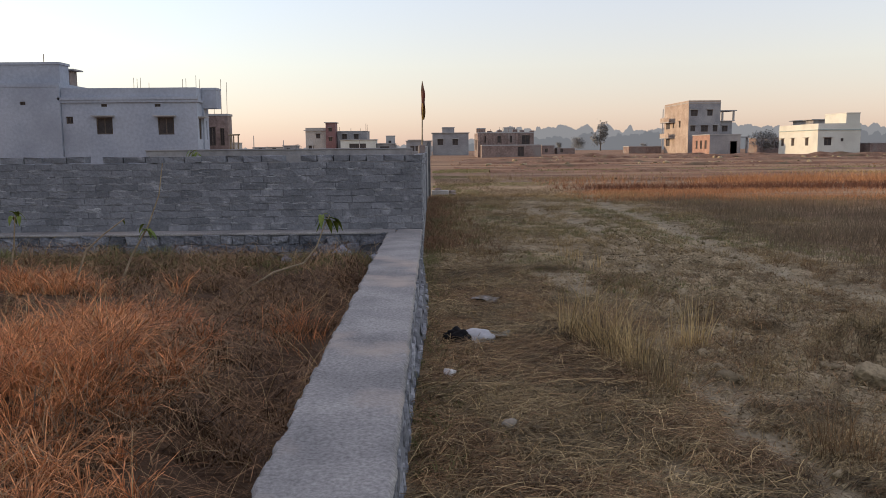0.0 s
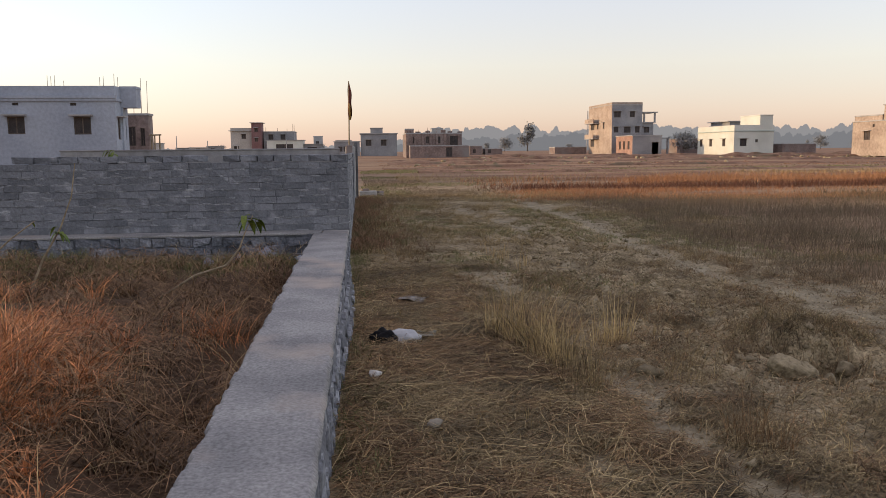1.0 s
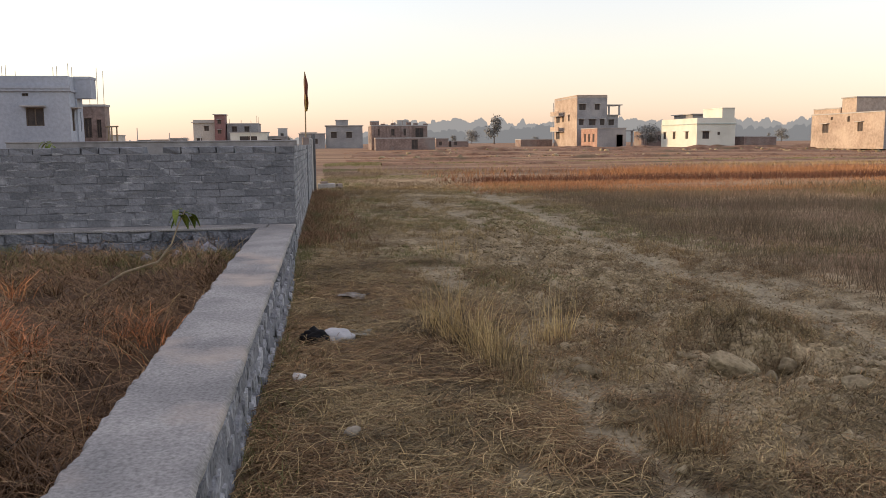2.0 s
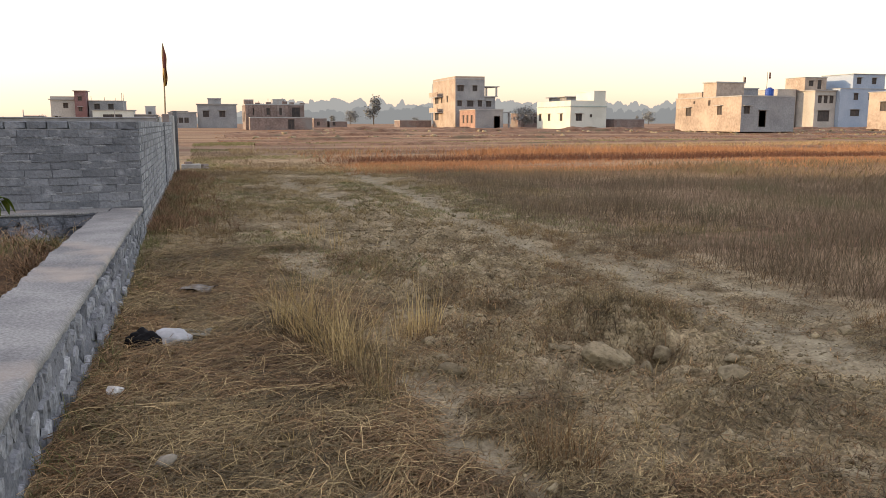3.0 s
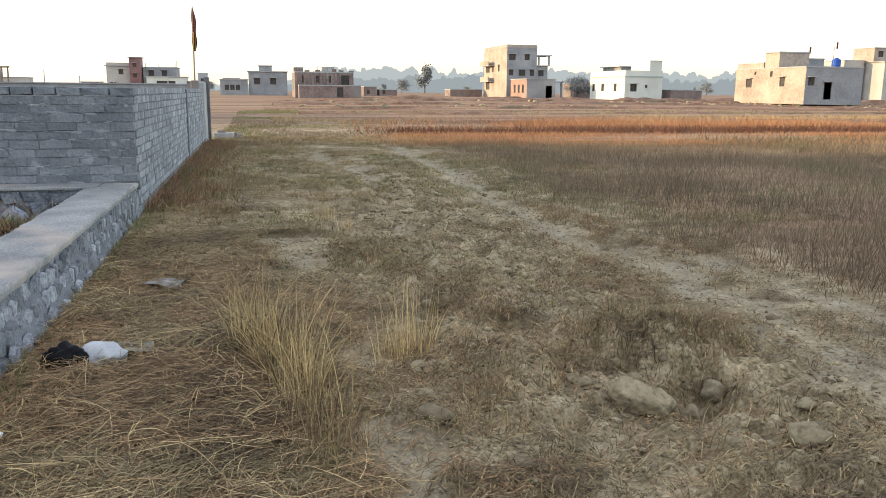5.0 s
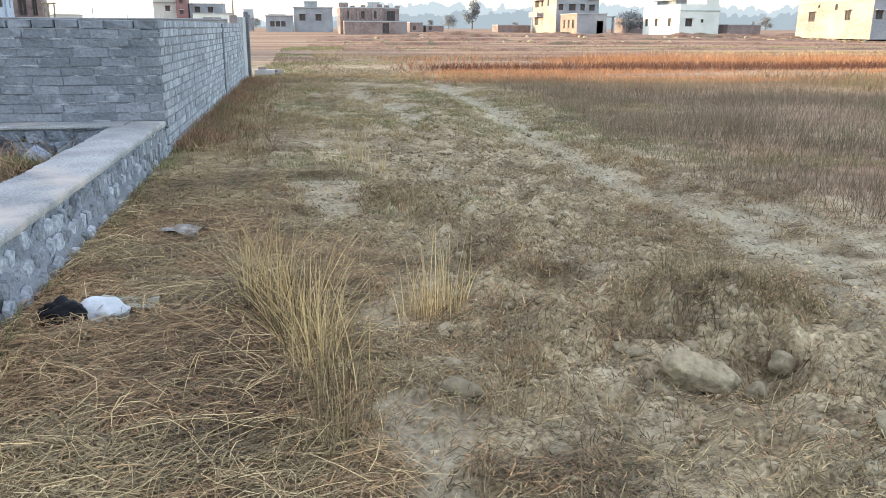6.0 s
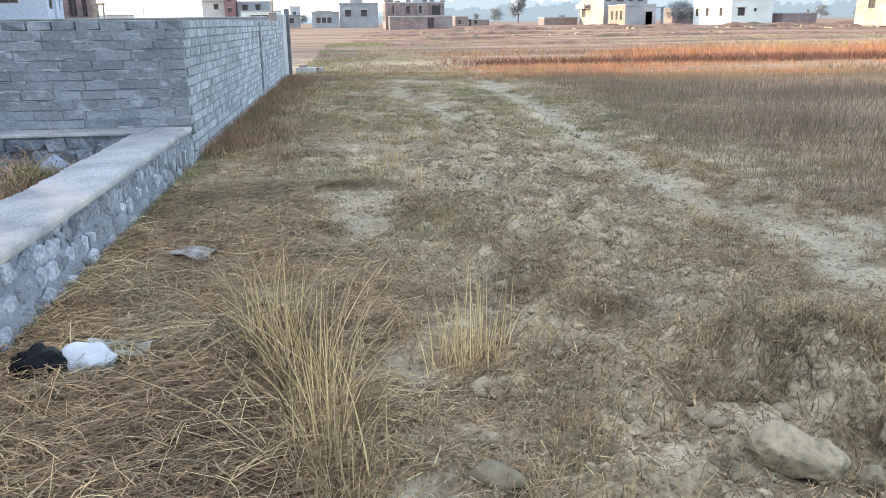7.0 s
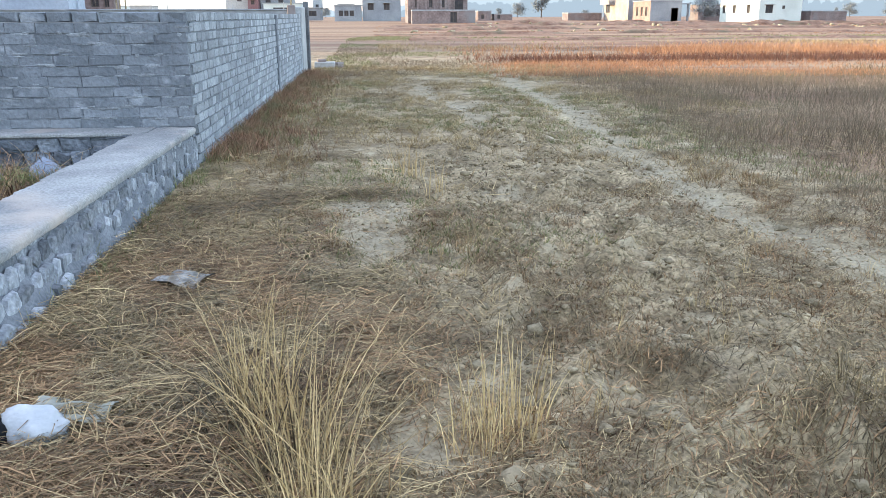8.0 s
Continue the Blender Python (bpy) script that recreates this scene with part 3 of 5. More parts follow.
bars(n, [(-13.9, 56), (-13.7, 56), (-13.5, 56.5)], 0.2, [2.5, 2.4, 2.5], 0.06, "bamboo")
part("scaffold_beam", rod(bmesh.new(), (-14.04, 56, 2.62), (-13.3, 56.3, 2.65), 0.05, 0.05, 6), "bamboo", n)

# three-storey house with an annex
b = thing("tall_house", "unfinished three-storey grey rendered house with open balconies", "house", 0, 0, 0, HOMES)
block(b, 48.4, 150, 6.0, 15.5, G, 9.5, "raw_brick", front=[(0.4, 7.1, 1.3, 1.15), (3.5, 7.15, 1.0, 1.1), (2.4, 4.2, 1.3, 1.15), (0.4, 4.25, 0.9, 1.1), (4.6, 4.2, 0.9, 1.2)],
      left=[(1.2, 5.0, 2.6, 1.3), (5.5, 5.1, 1.1, 1.2), (1.2, 1.6, 2.6, 1.6), (9.5, 5.1, 1.1, 1.2)], lip=0.05, parapet=0.35)
# Front coat greyer than the sunlit side: shade put into its colour.
part("render_coat", panel(5.99, 9.4, 0.03, [(0.4, 7.1, 1.3, 1.15), (3.5, 7.15, 1.0, 1.1), (2.4, 4.2, 1.3, 1.15), (0.4, 4.25, 0.9, 1.1), (4.6, 4.2, 0.9, 1.2)]), "render_grey", b, "grey cement render with the front's shade in its colour", at=pose(48.405, 149.968, G))
for zz in (3.1, 6.2):
    part("balcony", a_box(47.2, 158.5, G + zz, 48.38, 164.5, G + zz + 0.16), "concrete", b)
    part("balcony_rail", a_box(47.2, 158.5, G + zz + 0.16, 47.32, 164.5, G + zz + 1.0), "raw_brick", b)
block(b, 54.42, 150.5, 2.4, 9, G, 6.1, "render_grey", front=[(0.5, 4.2, 1.1, 1.1)], right=[(2, 4.0, 1.5, 1.5)], lip=0.4)
for x in (54.9, 57.0):
    part("column", a_box(x, 150.6, G + 6.25, x + 0.3, 150.9, G + 8.0), "concrete", b)
part("canopy", a_box(54.5, 150.2, G + 8.0, 57.6, 155, G + 8.18), "concrete", b)
for x in (55.2, 57.2, 58.9):
    part("column", a_box(x, 148.6, G, x + 0.3, 148.9, G + 3.0), "concrete", b)
part("porch_slab", a_box(54.2, 148.3, G + 3.0, 59.4, 150.4, G + 3.2), "concrete", b)
a = thing("annex", "low red brick annex in front of the tall house", "house", 0, 0, 0, HOMES)
block(a, 48.7, 139, 5.4, 9.2, G, 3.4, "red_wall", left=[(1.6, 1.0, 1.1, 1.5), (4.0, 1.0, 1.1, 1.5), (6.4, 1.0, 1.1, 1.5)], lip=0.12, shade=False)
# Annex front darkened by the same coat, its shade in the grey.
part("render_coat", panel(5.38, 3.38, 0.03, [(3.6, 0.1, 1.2, 2.2)]), "render_grey", a, "grey cement render with the front's shade in its colour", at=pose(48.71, 138.968, G))
window(a, pose(48.7, 138.9, G), (3.6, 0.1, 1.2, 2.2), False, True)

# white house
w = thing("white_house", "cream-white single-storey house with a stair room", "house", 0, 0, 0, HOMES)
block(w, 60.4, 124, 6.7, 14, G, 3.75, "white_wash", front=[(1.0, 1.4, 1.15, 1.2), (3.6, 2.0, 0.45, 0.5)], left=[(0.7, 1.4, 1.1, 1.2), (4.6, 1.4, 1.1, 1.2), (9.6, 1.4, 1.1, 1.2)], cap="trim_teal", lip=0.12, parapet=0.9)
block(w, 64.8, 124.16, 2.15, 6.8, G + 3.9, 2.4, "white_wash", cap="white_wash", lip=0.06)
n2 = thing("unfinished_house", "grey unfinished storey of a house", "house", 0, 0, 0, HOMES)
block(n2, 67.7, 141, 7.5, 8, G, 5.9, "render_grey", front=[(1, 3.6, 1.2, 1.2), (4, 3.6, 1.2, 1.2)], lip=0.5)

# dark brick shell
s = thing("brick_shell", "roofless unfinished brick house shell", "house", 0, 0, 0, HOMES)
block(s, 7.0, 118, 6.0, 9, G, 3.6, "brickwork", front=[(1.0, 2.2, 0.5, 1.0), (2.9, 2.2, 0.5, 1.0), (4.6, 2.2, 0.5, 1.0)], left=[(2, 1.2, 1.2, 1.5), (5, 1.2, 1.2, 1.5)], lip=0.04, shade=False)
block(s, 7.4, 115.0, 8.6, 2.9, G, 1.75, "brickwork", lip=0.0, front=[(5.2, 0.2, 0.9, 1.4)], shade=False)
block(s, 13.1, 119, 2.3, 6, G, 3.6, "brickwork", front=[(0.5, 1.9, 1.2, 1.4)], lip=0.05, shade=False)
block(s, 11.0, 120, 1.7, 2.5, G + 3.75, 0.6, "concrete", lip=0.05)
block(s, 7.05, 121, 1.3, 2, G + 3.75, 0.55, "brickwork", lip=0.03)
for x in (7.05, 8.2, 9.3, 10.5, 11.4, 12.6):
    part("pilaster", a_box(x, 117.86, G + 1.76, x + 0.32, 117.998, G + 3.55), "brickwork", s)
for x, hh in ((7.1, 0.35), (8.4, 0.2), (9.9, 0.28), (12.2, 0.4), (13.3, 0.3), (14.8, 0.22)):
    part("broken_parapet", a_box(x, 118.3 + (x > 13) * 0.9, G + 3.74, x + 0.7, 118.6 + (x > 13) * 0.9, G + 3.74 + hh, bevel=0.03), "brickwork", s)
bars(s, [(7.3, 118.3), (8.9, 118.3), (10.2, 118.3), (11.6, 118.3)], G + 3.7, [0.7, 0.5, 0.8, 0.6], 0.03)

# grey row behind it
r = thing("grey_house", "hazy grey two-storey house", "house", 0, 0, 0, HOMES)
block(r, 0.4, 160, 7.2, 8, 0.1, 4.65, "render_grey", front=[(1, 2.3, 1.1, 1.2), (4, 2.3, 1.1, 1.2)], lip=0.2)
block(r, 2.4, 161, 2.4, 4, G + 4.6, 1.0, "render_grey", lip=0.1)
block(r, -4.8, 159, 5.0, 6, 0.1, 3.1, "render_grey", front=row_of(0.8, 1.0, 3, 1.2, 0.8, 1.0), lip=0.15, shade=False)
for x, wd, hh in ((23.0, 2.6, 1.9), (26.2, 3.6, 1.3)):
    hut = thing("brick_hut", "low red brick hut on the far field", "house", 0, 0, 0, HOMES)
    block(hut, x, 165, wd, 4, G, hh, "brickwork", front=[(0.6, 0.5, 0.6, 0.8)], lip=0.05, shade=False)
hut = thing("brick_hut", "long low brick enclosure on the far field", "house", 0, 0, 0, HOMES)
block(hut, 41, 165, 6.8, 5, G, 1.5, "brickwork", lip=0.04)
hut = thing("brick_hut", "dark unfinished brick rooms beside the tall house", "house", 0, 0, 0, HOMES)
block(hut, 66.3, 160, 5, 6, G, 3.0, "brickwork", front=[(0.7, 1.0, 1.1, 1.3), (2.9, 1.0, 1.1, 1.3)], lip=0.1)
hut = thing("brick_hut", "low dark brick store beside the white house", "house", 0, 0, 0, HOMES)
block(hut, 77.5, 140, 6.5, 5, G, 1.7, "brickwork", lip=0.08)

# brown house with a water tank
k = thing("brown_house", "pale brown brick house with a raised stair room", "house", 0, 0, 0, HOMES)
block(k, 64.6, 85, 7.9, 14.2, G, 4.3, "raw_brick", left=[(2.2, 2.0, 1.3, 1.1), (9.2, 2.1, 1.0, 1.1), (7.2, 3.3, 0.5, 0.7), (3.9, 3.6, 0.4, 0.4)],
      front=[(0.35, 2.2, 0.9, 0.95)], lip=0.08)
# Render on the front, its grey also carrying the front's shade.
part("render_coat", panel(7.88, 4.28, 0.03, [(0.35, 2.2, 0.9, 0.95), (2.6, 0.6, 1.05, 2.0)]), "render_grey", k, "grey cement render with the front's shade in its colour", at=pose(64.61, 84.968, G))
window(k, pose(64.6, 84.9, G), (2.6, 0.6, 1.05, 2.0), True, True)
block(k, 64.62, 90.2, 4.2, 2.8, G + 4.45, 1.75, "raw_brick", lip=0.12)
block(k, 64.64, 93.3, 2.0, 5.6, G + 4.45, 0.55, "raw_brick", lip=0.04)
block(k, 70.1, 92, 2.3, 4.0, G + 4.45, 1.1, "render_grey", lip=0.1)
bm = bmesh.new()
rod(bm, (71.0, 88, G + 4.44), (71.0, 88, G + 5.35), 0.52, 0.52, 16)
rod(bm, (71.0, 88, G + 5.35), (71.0, 88, G + 5.5), 0.52, 0.26, 16)
for zz in (4.7, 4.95, 5.2):
    rod(bm, (71.0, 88, G + zz), (71.0, 88, G + zz + 0.05), 0.55, 0.55, 16)
tank = thing("water_tank", "blue ribbed plastic water tank on the roof", "water tank", 0, 0)
part("drum", bm, "tank", tank)
part("tank_lid", rod(bmesh.new(), (71.0, 88, G + 5.5), (71.0, 88, G + 5.58), 0.24, 0.22, 12), "tank", tank)
bars(k, [(74.1 - 2, 90), (69.2, 91)], G + 4.5, [3.2, 2.6], 0.04, "bamboo")
for x, y, zz in ((72.4, 90, 7.3), (69.35, 91, 6.7)):
    part("pennant", a_box(x, y - 0.01, G + zz - 0.5, x + 0.25, y + 0.01, G + zz + 0.3), "flag", k)

# painted houses beyond
q = thing("painted_house", "pale blue three-storey house with arched veranda", "house", 0, 0, 0, HOMES)
block(q, 130.5, 140, 12, 12, 0.0, 8.4, "pale_blue", front=[(3.0, 2.7, 2.4, 1.4), (3.6, 6.1, 1.2, 1.4), (7.5, 6.1, 1.2, 1.4)], left=row_of(2, 3, 3, 5.6, 1.1, 1.4), lip=0.1)
block(q, 134.0, 140.4, 8.5, 9, 8.5, 3.0, "pale_blue", front=[(1, 1, 1.2, 1.3), (5, 1, 1.2, 1.3)], lip=0.2)
block(q, 125.0, 141, 5.4, 9, 0.0, 8.0, "cream", front=[(0.8, 5.4, 1.0, 1.6), (2.3, 5.4, 1.0, 1.6), (3.8, 5.4, 1.0, 1.6), (1.0, 1.6, 3.0, 2.3)], lip=0.4)
block(q, 124.8, 144, 5.6, 6, 8.15, 2.7, "raw_brick", front=[(1, 0.9, 1.2, 1.2), (3.3, 0.3, 1.0, 1.9)], lip=0.15)
q2 = thing("painted_house", "small cream two-storey house", "house", 0, 0, 0, HOMES)
block(q2, 119.6, 146, 4.8, 9, 0.0, 8.3, "cream", front=[(1.8, 5.6, 1.1, 1.4)], left=row_of(1.5, 3, 2, 4.6, 1.1, 1.4), lip=0.1)
q3 = thing("brown_house", "pale brown brick house at the field edge", "house", 0, 0, 0, HOMES)
block(q3, 98.8, 88, 9, 12, G, 5.6, "raw_brick", front=[(1.6, 2.8, 1.2, 1.4), (5, 2.8, 1.2, 1.4)], left=row_of(2, 4, 3, 2.8, 1.2, 1.4), lip=0.12)

# houses beyond the compound
c = thing("cream_house", "cream two-storey house with a maroon stair tower", "house", 0, 0, 0, HOMES)
block(c, -26.4, 170, 4.6, 8, 0.5, 5.2, "cream", front=[(2.2, 3.6, 0.9, 1.0), (0.6, 0.9, 1.0, 1.2)], lip=0.35, parapet=0.5)
block(c, -22.0, 169, 2.0, 4, 0.5, 6.8, "maroon", front=[(0.6, 5.0, 0.7, 0.8), (0.6, 3.0, 0.7, 0.8)], lip=0.3)
block(c, -19.8, 171, 6.3, 7, 0.5, 5.0, "render_grey", front=[(1, 3.4, 1.0, 1.1), (3.5, 3.4, 1.0, 1.1)], lip=0.1)
bars(c, [(-19.4, 172), (-17.0, 172), (-15, 172), (-13.8, 172), (-13.6, 173)], 5.6, [0.9, 0.7, 0.6, 1.6, 1.4], 0.05)
lw = thing("white_house", "low white house with a long shaded front", "house", 0, 0, 0, HOMES)
block(lw, -18.4, 164, 7.2, 5, 0.5, 3.1, "white_wash", front=[(1.8, 1.5, 3.4, 0.9)], lip=0.2, shade=False)
block(lw, -11.2, 165, 3.6, 4, 0.5, 2.3, "render_grey", front=[(0.8, 0.8, 1.9, 1.0)], lip=0.25, shade=False)
tw = thing("water_tower", "narrow grey rendered water tower", "tower", 0, 0)
block(tw, -9.3, 168, 1.8, 2, 0.5, 3.9, "concrete", front=[(0.5, 2.3, 0.6, 0.7)], lip=0.08, shade=False)
far = random.Random(5)
for x in (-62, -54, -47, -41, -36, -31, -28, -5.5):
    e = thing("distant_house", "small hazy house on the skyline", "house", 0, 0, 0, HOMES)
    wd = far.uniform(3, 6)
    block(e, x, 190 + far.uniform(0, 25), wd, 6, 0.5, far.uniform(1.8, 3.4), far.choice(["cream", "render_grey", "white_wash"]), front=[(wd * 0.3, 0.8, 0.9, 1.0)], lip=0.15, shade=False)
for x, y, hh in ((-33, 150, 4.4), (-27.5, 150, 3.5), (-31, 152, 2.4), (-23, 156, 3.4), (-14.2, 160, 3.8)):
    e = thing("pole", "thin bare utility pole", "pole", x, y)
    part("shaft", rod(bmesh.new(), (0, 0, -0.5), (0.05, 0, hh), 0.12, 0.07, 7), "concrete", e)

# unseen tall block beyond the pale house, added to shade the near field
nb = thing("neighbour_house", "plain grey rendered block, unseen, added to shade the near field", "house", 0, 0, 0, HOMES)
block(nb, -44, -30, 18, 59.5, 0, 9.5, "render_grey", lip=0.1)


# ---- trees ----
def tree_parts(seed, height, spread, leaves, bare_top=0.0):
    r = random.Random(seed)
    bm = bmesh.new()
    fork = height * r.uniform(0.14, 0.24)
    rod(bm, (0, 0, -0.3), (0.1, 0, fork), height * 0.028, height * 0.018, 7)
    rod(bm, (0.1, 0, fork), (0.0, 0.1, height * 0.88), height * 0.018, height * 0.005, 6)
    tips = [Vector((0, 0, height * 0.85))]
    for i in range(8):
        a = r.uniform(0, 6.28)
        z0 = fork + (height * 0.8 - fork) * i / 8
        reach = spread * r.uniform(0.5, 1.0) * (1.1 - 0.6 * i / 8)
        tip = Vector((math.cos(a) * reach, math.sin(a) * reach, z0 + height * r.uniform(0.08, 0.22)))
        rod(bm, (0.05, 0, z0), tip, height * 0.010, height * 0.003, 5)
        tips += [tip, tip * 0.7 + Vector((0, 0, z0 * 0.3))]
    rs = np.random.RandomState(seed)
    centre = np.array([tips[i % len(tips)] for i in range(leaves)])
    d = rs.normal(size=(leaves, 3)) * np.array([spread * 0.28, spread * 0.28, height * 0.075])
    P = centre + d
    s = height * rs.uniform(0.016, 0.040, size=(leaves, 1))
    u = rs.normal(size=(leaves, 3)); u /= np.linalg.norm(u, axis=1, keepdims=True)
    v = np.cross(u, rs.normal(size=(leaves, 3))); v /= np.linalg.norm(v, axis=1, keepdims=True)
    V = np.stack([P - u * s, P - v * s * 0.7, P + u * s, P + v * s * 0.7], 1).reshape(-1, 3)
    F = np.arange(leaves * 4).reshape(-1, 4)
    return mesh_of(bm, "trunk"), quick_mesh("crown", V, F)


KINDS = []
for i, (hh, sp, nl) in enumerate(((10, 4.0, 2200), (8, 4.2, 2200), (12, 3.0, 1500), (7, 3.6, 2000), (11, 2.2, 600))):
    trunk, crown = tree_parts(300 + i, hh, sp, nl)
    e = thing("tree", "broad-leaved tree on the skyline, leaf colour paled for haze", "tree", 0, 0, 0, "trees along the skyline")
    part("trunk", trunk, "bark", e)
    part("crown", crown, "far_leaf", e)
    KINDS.append(e)
r = random.Random(9)
spots = []
for i in range(5):
    x = r.uniform(60, 330)
    spots.append((x, 430 + r.uniform(-8, 40) - 0.3 * max(0, x - 120), r.choice((0, 1, 3, 3, 1)), r.uniform(0.7, 1.1)))
spots += [(89, 420, 2, 1.2), (150, 215, 0, 0.9), (158, 213, 2, 0.7), (61.5, 147, 3, 0.62)]
spots += [(x, 390 + r.uniform(0, 40), r.choice((0, 1, 3)), r.uniform(0.4, 0.7)) for x in (-90, -70, -52, -36, -20, -6)]
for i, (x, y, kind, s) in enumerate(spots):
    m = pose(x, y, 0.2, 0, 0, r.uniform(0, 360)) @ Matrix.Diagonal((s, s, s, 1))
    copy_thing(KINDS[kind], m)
for i, e in enumerate(KINDS):
    e.matrix_basis = pose(70 + 47 * i, 440, 0.2, 0, 0, 40 * i) @ Matrix.Diagonal((0.5, 0.5, 0.5, 1))

# hazy wooded rise far behind everything
def wooded_rise(far_y, low, high, seed, colour, strength):
    """A plain far backdrop whose edge is the crowns of many trees. Its glow is painted haze."""
    r = np.random.RandomState(seed)
    xs = np.linspace(-700, 1500, 4400)
    reach = ease(-10, 90, xs)
    top = low + (high - low) * reach + 4 * cloud(xs * 0.02, xs * 0, seed, 3)
    crowns = np.zeros_like(xs)
    for cx, half, tall in zip(r.uniform(-700, 1500, 1000), r.uniform(2.0, 6.5, 1000), r.uniform(0.0, 1.0, 1000) ** 3):
        u = np.clip(1 - ((xs - cx) / half) ** 2, 0, 1)
        crowns = np.maximum(crowns, np.sqrt(u) * (1.2 + 0.2 * half + 5.5 * tall))
    top = top + crowns * (0.45 + 0.55 * reach) + 2.6 * cloud(xs * 0.9, xs * 0, seed + 1, 3)
    V = np.concatenate([np.stack([xs, xs * 0 + far_y, xs * 0 - 5], -1), np.stack([xs, xs * 0 + far_y, top], -1)])
    k0 = np.arange(len(xs) - 1)
    hazy = bpy.data.materials.new("painted_haze_glow")
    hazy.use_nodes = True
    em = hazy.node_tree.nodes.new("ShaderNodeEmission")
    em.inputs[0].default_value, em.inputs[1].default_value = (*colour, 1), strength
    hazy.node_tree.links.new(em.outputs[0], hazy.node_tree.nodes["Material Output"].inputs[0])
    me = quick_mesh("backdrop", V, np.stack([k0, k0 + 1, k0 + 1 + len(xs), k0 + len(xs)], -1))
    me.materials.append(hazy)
    tagged(new("backdrop", me), "wooded rise in the far distance, blue haze painted as glow", "backdrop", kind="structure")


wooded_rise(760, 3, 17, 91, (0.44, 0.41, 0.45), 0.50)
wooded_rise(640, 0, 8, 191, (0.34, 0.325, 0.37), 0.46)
mast = thing("lattice_mast", "thin distant lattice mast", "mast", 76, 262)
for sx, sy in ((-0.5, -0.5), (0.5, -0.5), (0, 0.5)):
    part("leg", rod(bmesh.new(), (sx, sy, 0), (sx * 0.2, sy * 0.2, 14), 0.09, 0.06, 5), "concrete", mast)

# ---- end post and flag ----
post = tagged(part("wall_post", a_box(-0.26, 23.2, -0.3, 0.03, 24.3, 1.58, bevel=0.02), "concrete"), "grey cement end post of the boundary wall", "post", kind="structure")
part("dark_edge", a_box(-0.02, 24.303, -0.3, 0.10, 24.6, 1.72, bevel=0.01), "dark_post", post, "dark concrete post edge")
pole = thing("flag_pole", "bamboo pole with a drooping dark red flag", "flag", -0.13, 22.3, TOP)
part("shaft", rod(bmesh.new(), (0, 0, -0.12), (0.03, 0, 1.96), 0.022, 0.014, 8), "bamboo", pole)
part("socket", a_box(-0.09, -0.09, -0.045, 0.09, 0.09, 0.20, bevel=0.02), "brickwork", pole, "clump of brick holding the pole")
V, F = [], []
for i in range(15):
    u = i / 14
    for j in range(7):
        v = j / 6
        wdt = 0.03 + 0.17 * math.sin(math.pi * (0.02 + u * 0.8)) ** 1.2 * (0.75 + 0.25 * math.sin(u * 9))
        V.append((0.03 + wdt * (v - 0.35) * (1 - 0.35 * u), 0.05 * math.sin(v * 7 + u * 4), 1.98 - 1.08 * u - 0.10 * v * (1 - u)))
for i in range(14):
    for j in range(6):
        a = i * 7 + j
        F.append((a, a + 1, a + 8, a + 7))
cloth = quick_mesh("cloth", V, F, True)
part("cloth", cloth, "flag", pole)
V = [(x * 1.05, y - 0.012, z) for x, y, z in V[56:]]
part("tassel", quick_mesh("tassel", [(x * 0.6 + 0.01, y, z) for x, y, z in V], [f for f in F if max(f) < len(V)], True), "flag_gold", pole, "pale gold flag border")


# ---- stones ----
def rock_mesh(seed, cuts=2, rough=0.34, flat=0.0):
    bm = bmesh.new()
    bmesh.ops.create_icosphere(bm, subdivisions=cuts, radius=0.5)
    chips = random.Random(seed * 13 + 1)
    facets = [(Vector((chips.gauss(0, 1), chips.gauss(0, 1), chips.gauss(0.3, 0.8))).normalized(), chips.uniform(0.28, 0.42)) for _ in range(7)]
    for v in bm.verts:
        p = v.co.copy()
        k = 1 + rough * noise.noise(p * 2.1 + Vector((seed * 3.7, seed, 0))) * 2 + rough * 0.55 * noise.noise(p * 5.3 + Vector((0, seed * 2.3, 4))) + rough * 0.35 * noise.noise(p * 12 + Vector((seed, 0, 2))) + rough * 0.2 * noise.noise(p * 26 + Vector((1, seed, 2)))
        v.co = p * k
        for side, far in facets:
            over = v.co.dot(side) - far
            if over > 0:
                v.co -= side * over * 0.8
        v.co *= 1 + 0.10 * noise.noise(p * 9 + Vector((seed, 3, 1))) + 0.07 * noise.noise(p * 21 + Vector((2, seed, 5)))
    return mesh_of(bm, "rock", True)


def rest(x, y):
    return float(ground_height(np.array([x]), np.array([y]))[0])


def stone(name, label, x, y, sx, sy, sz, turn, seed, material="rock", cuts=3, sink=0.3, tilt=0, group=""):
    me = rock_mesh(seed, cuts)
    me.materials.append(M[material])
    ob = new(name, me)
    ob.matrix_basis = Matrix.Translation((x, y, rest(x, y) + sz * (0.5 - sink))) @ pose(0, 0, 0, 0, tilt, turn) @ Matrix.Diagonal((sx, sy, sz, 1))
    return tagged(ob, label, "stone", group)


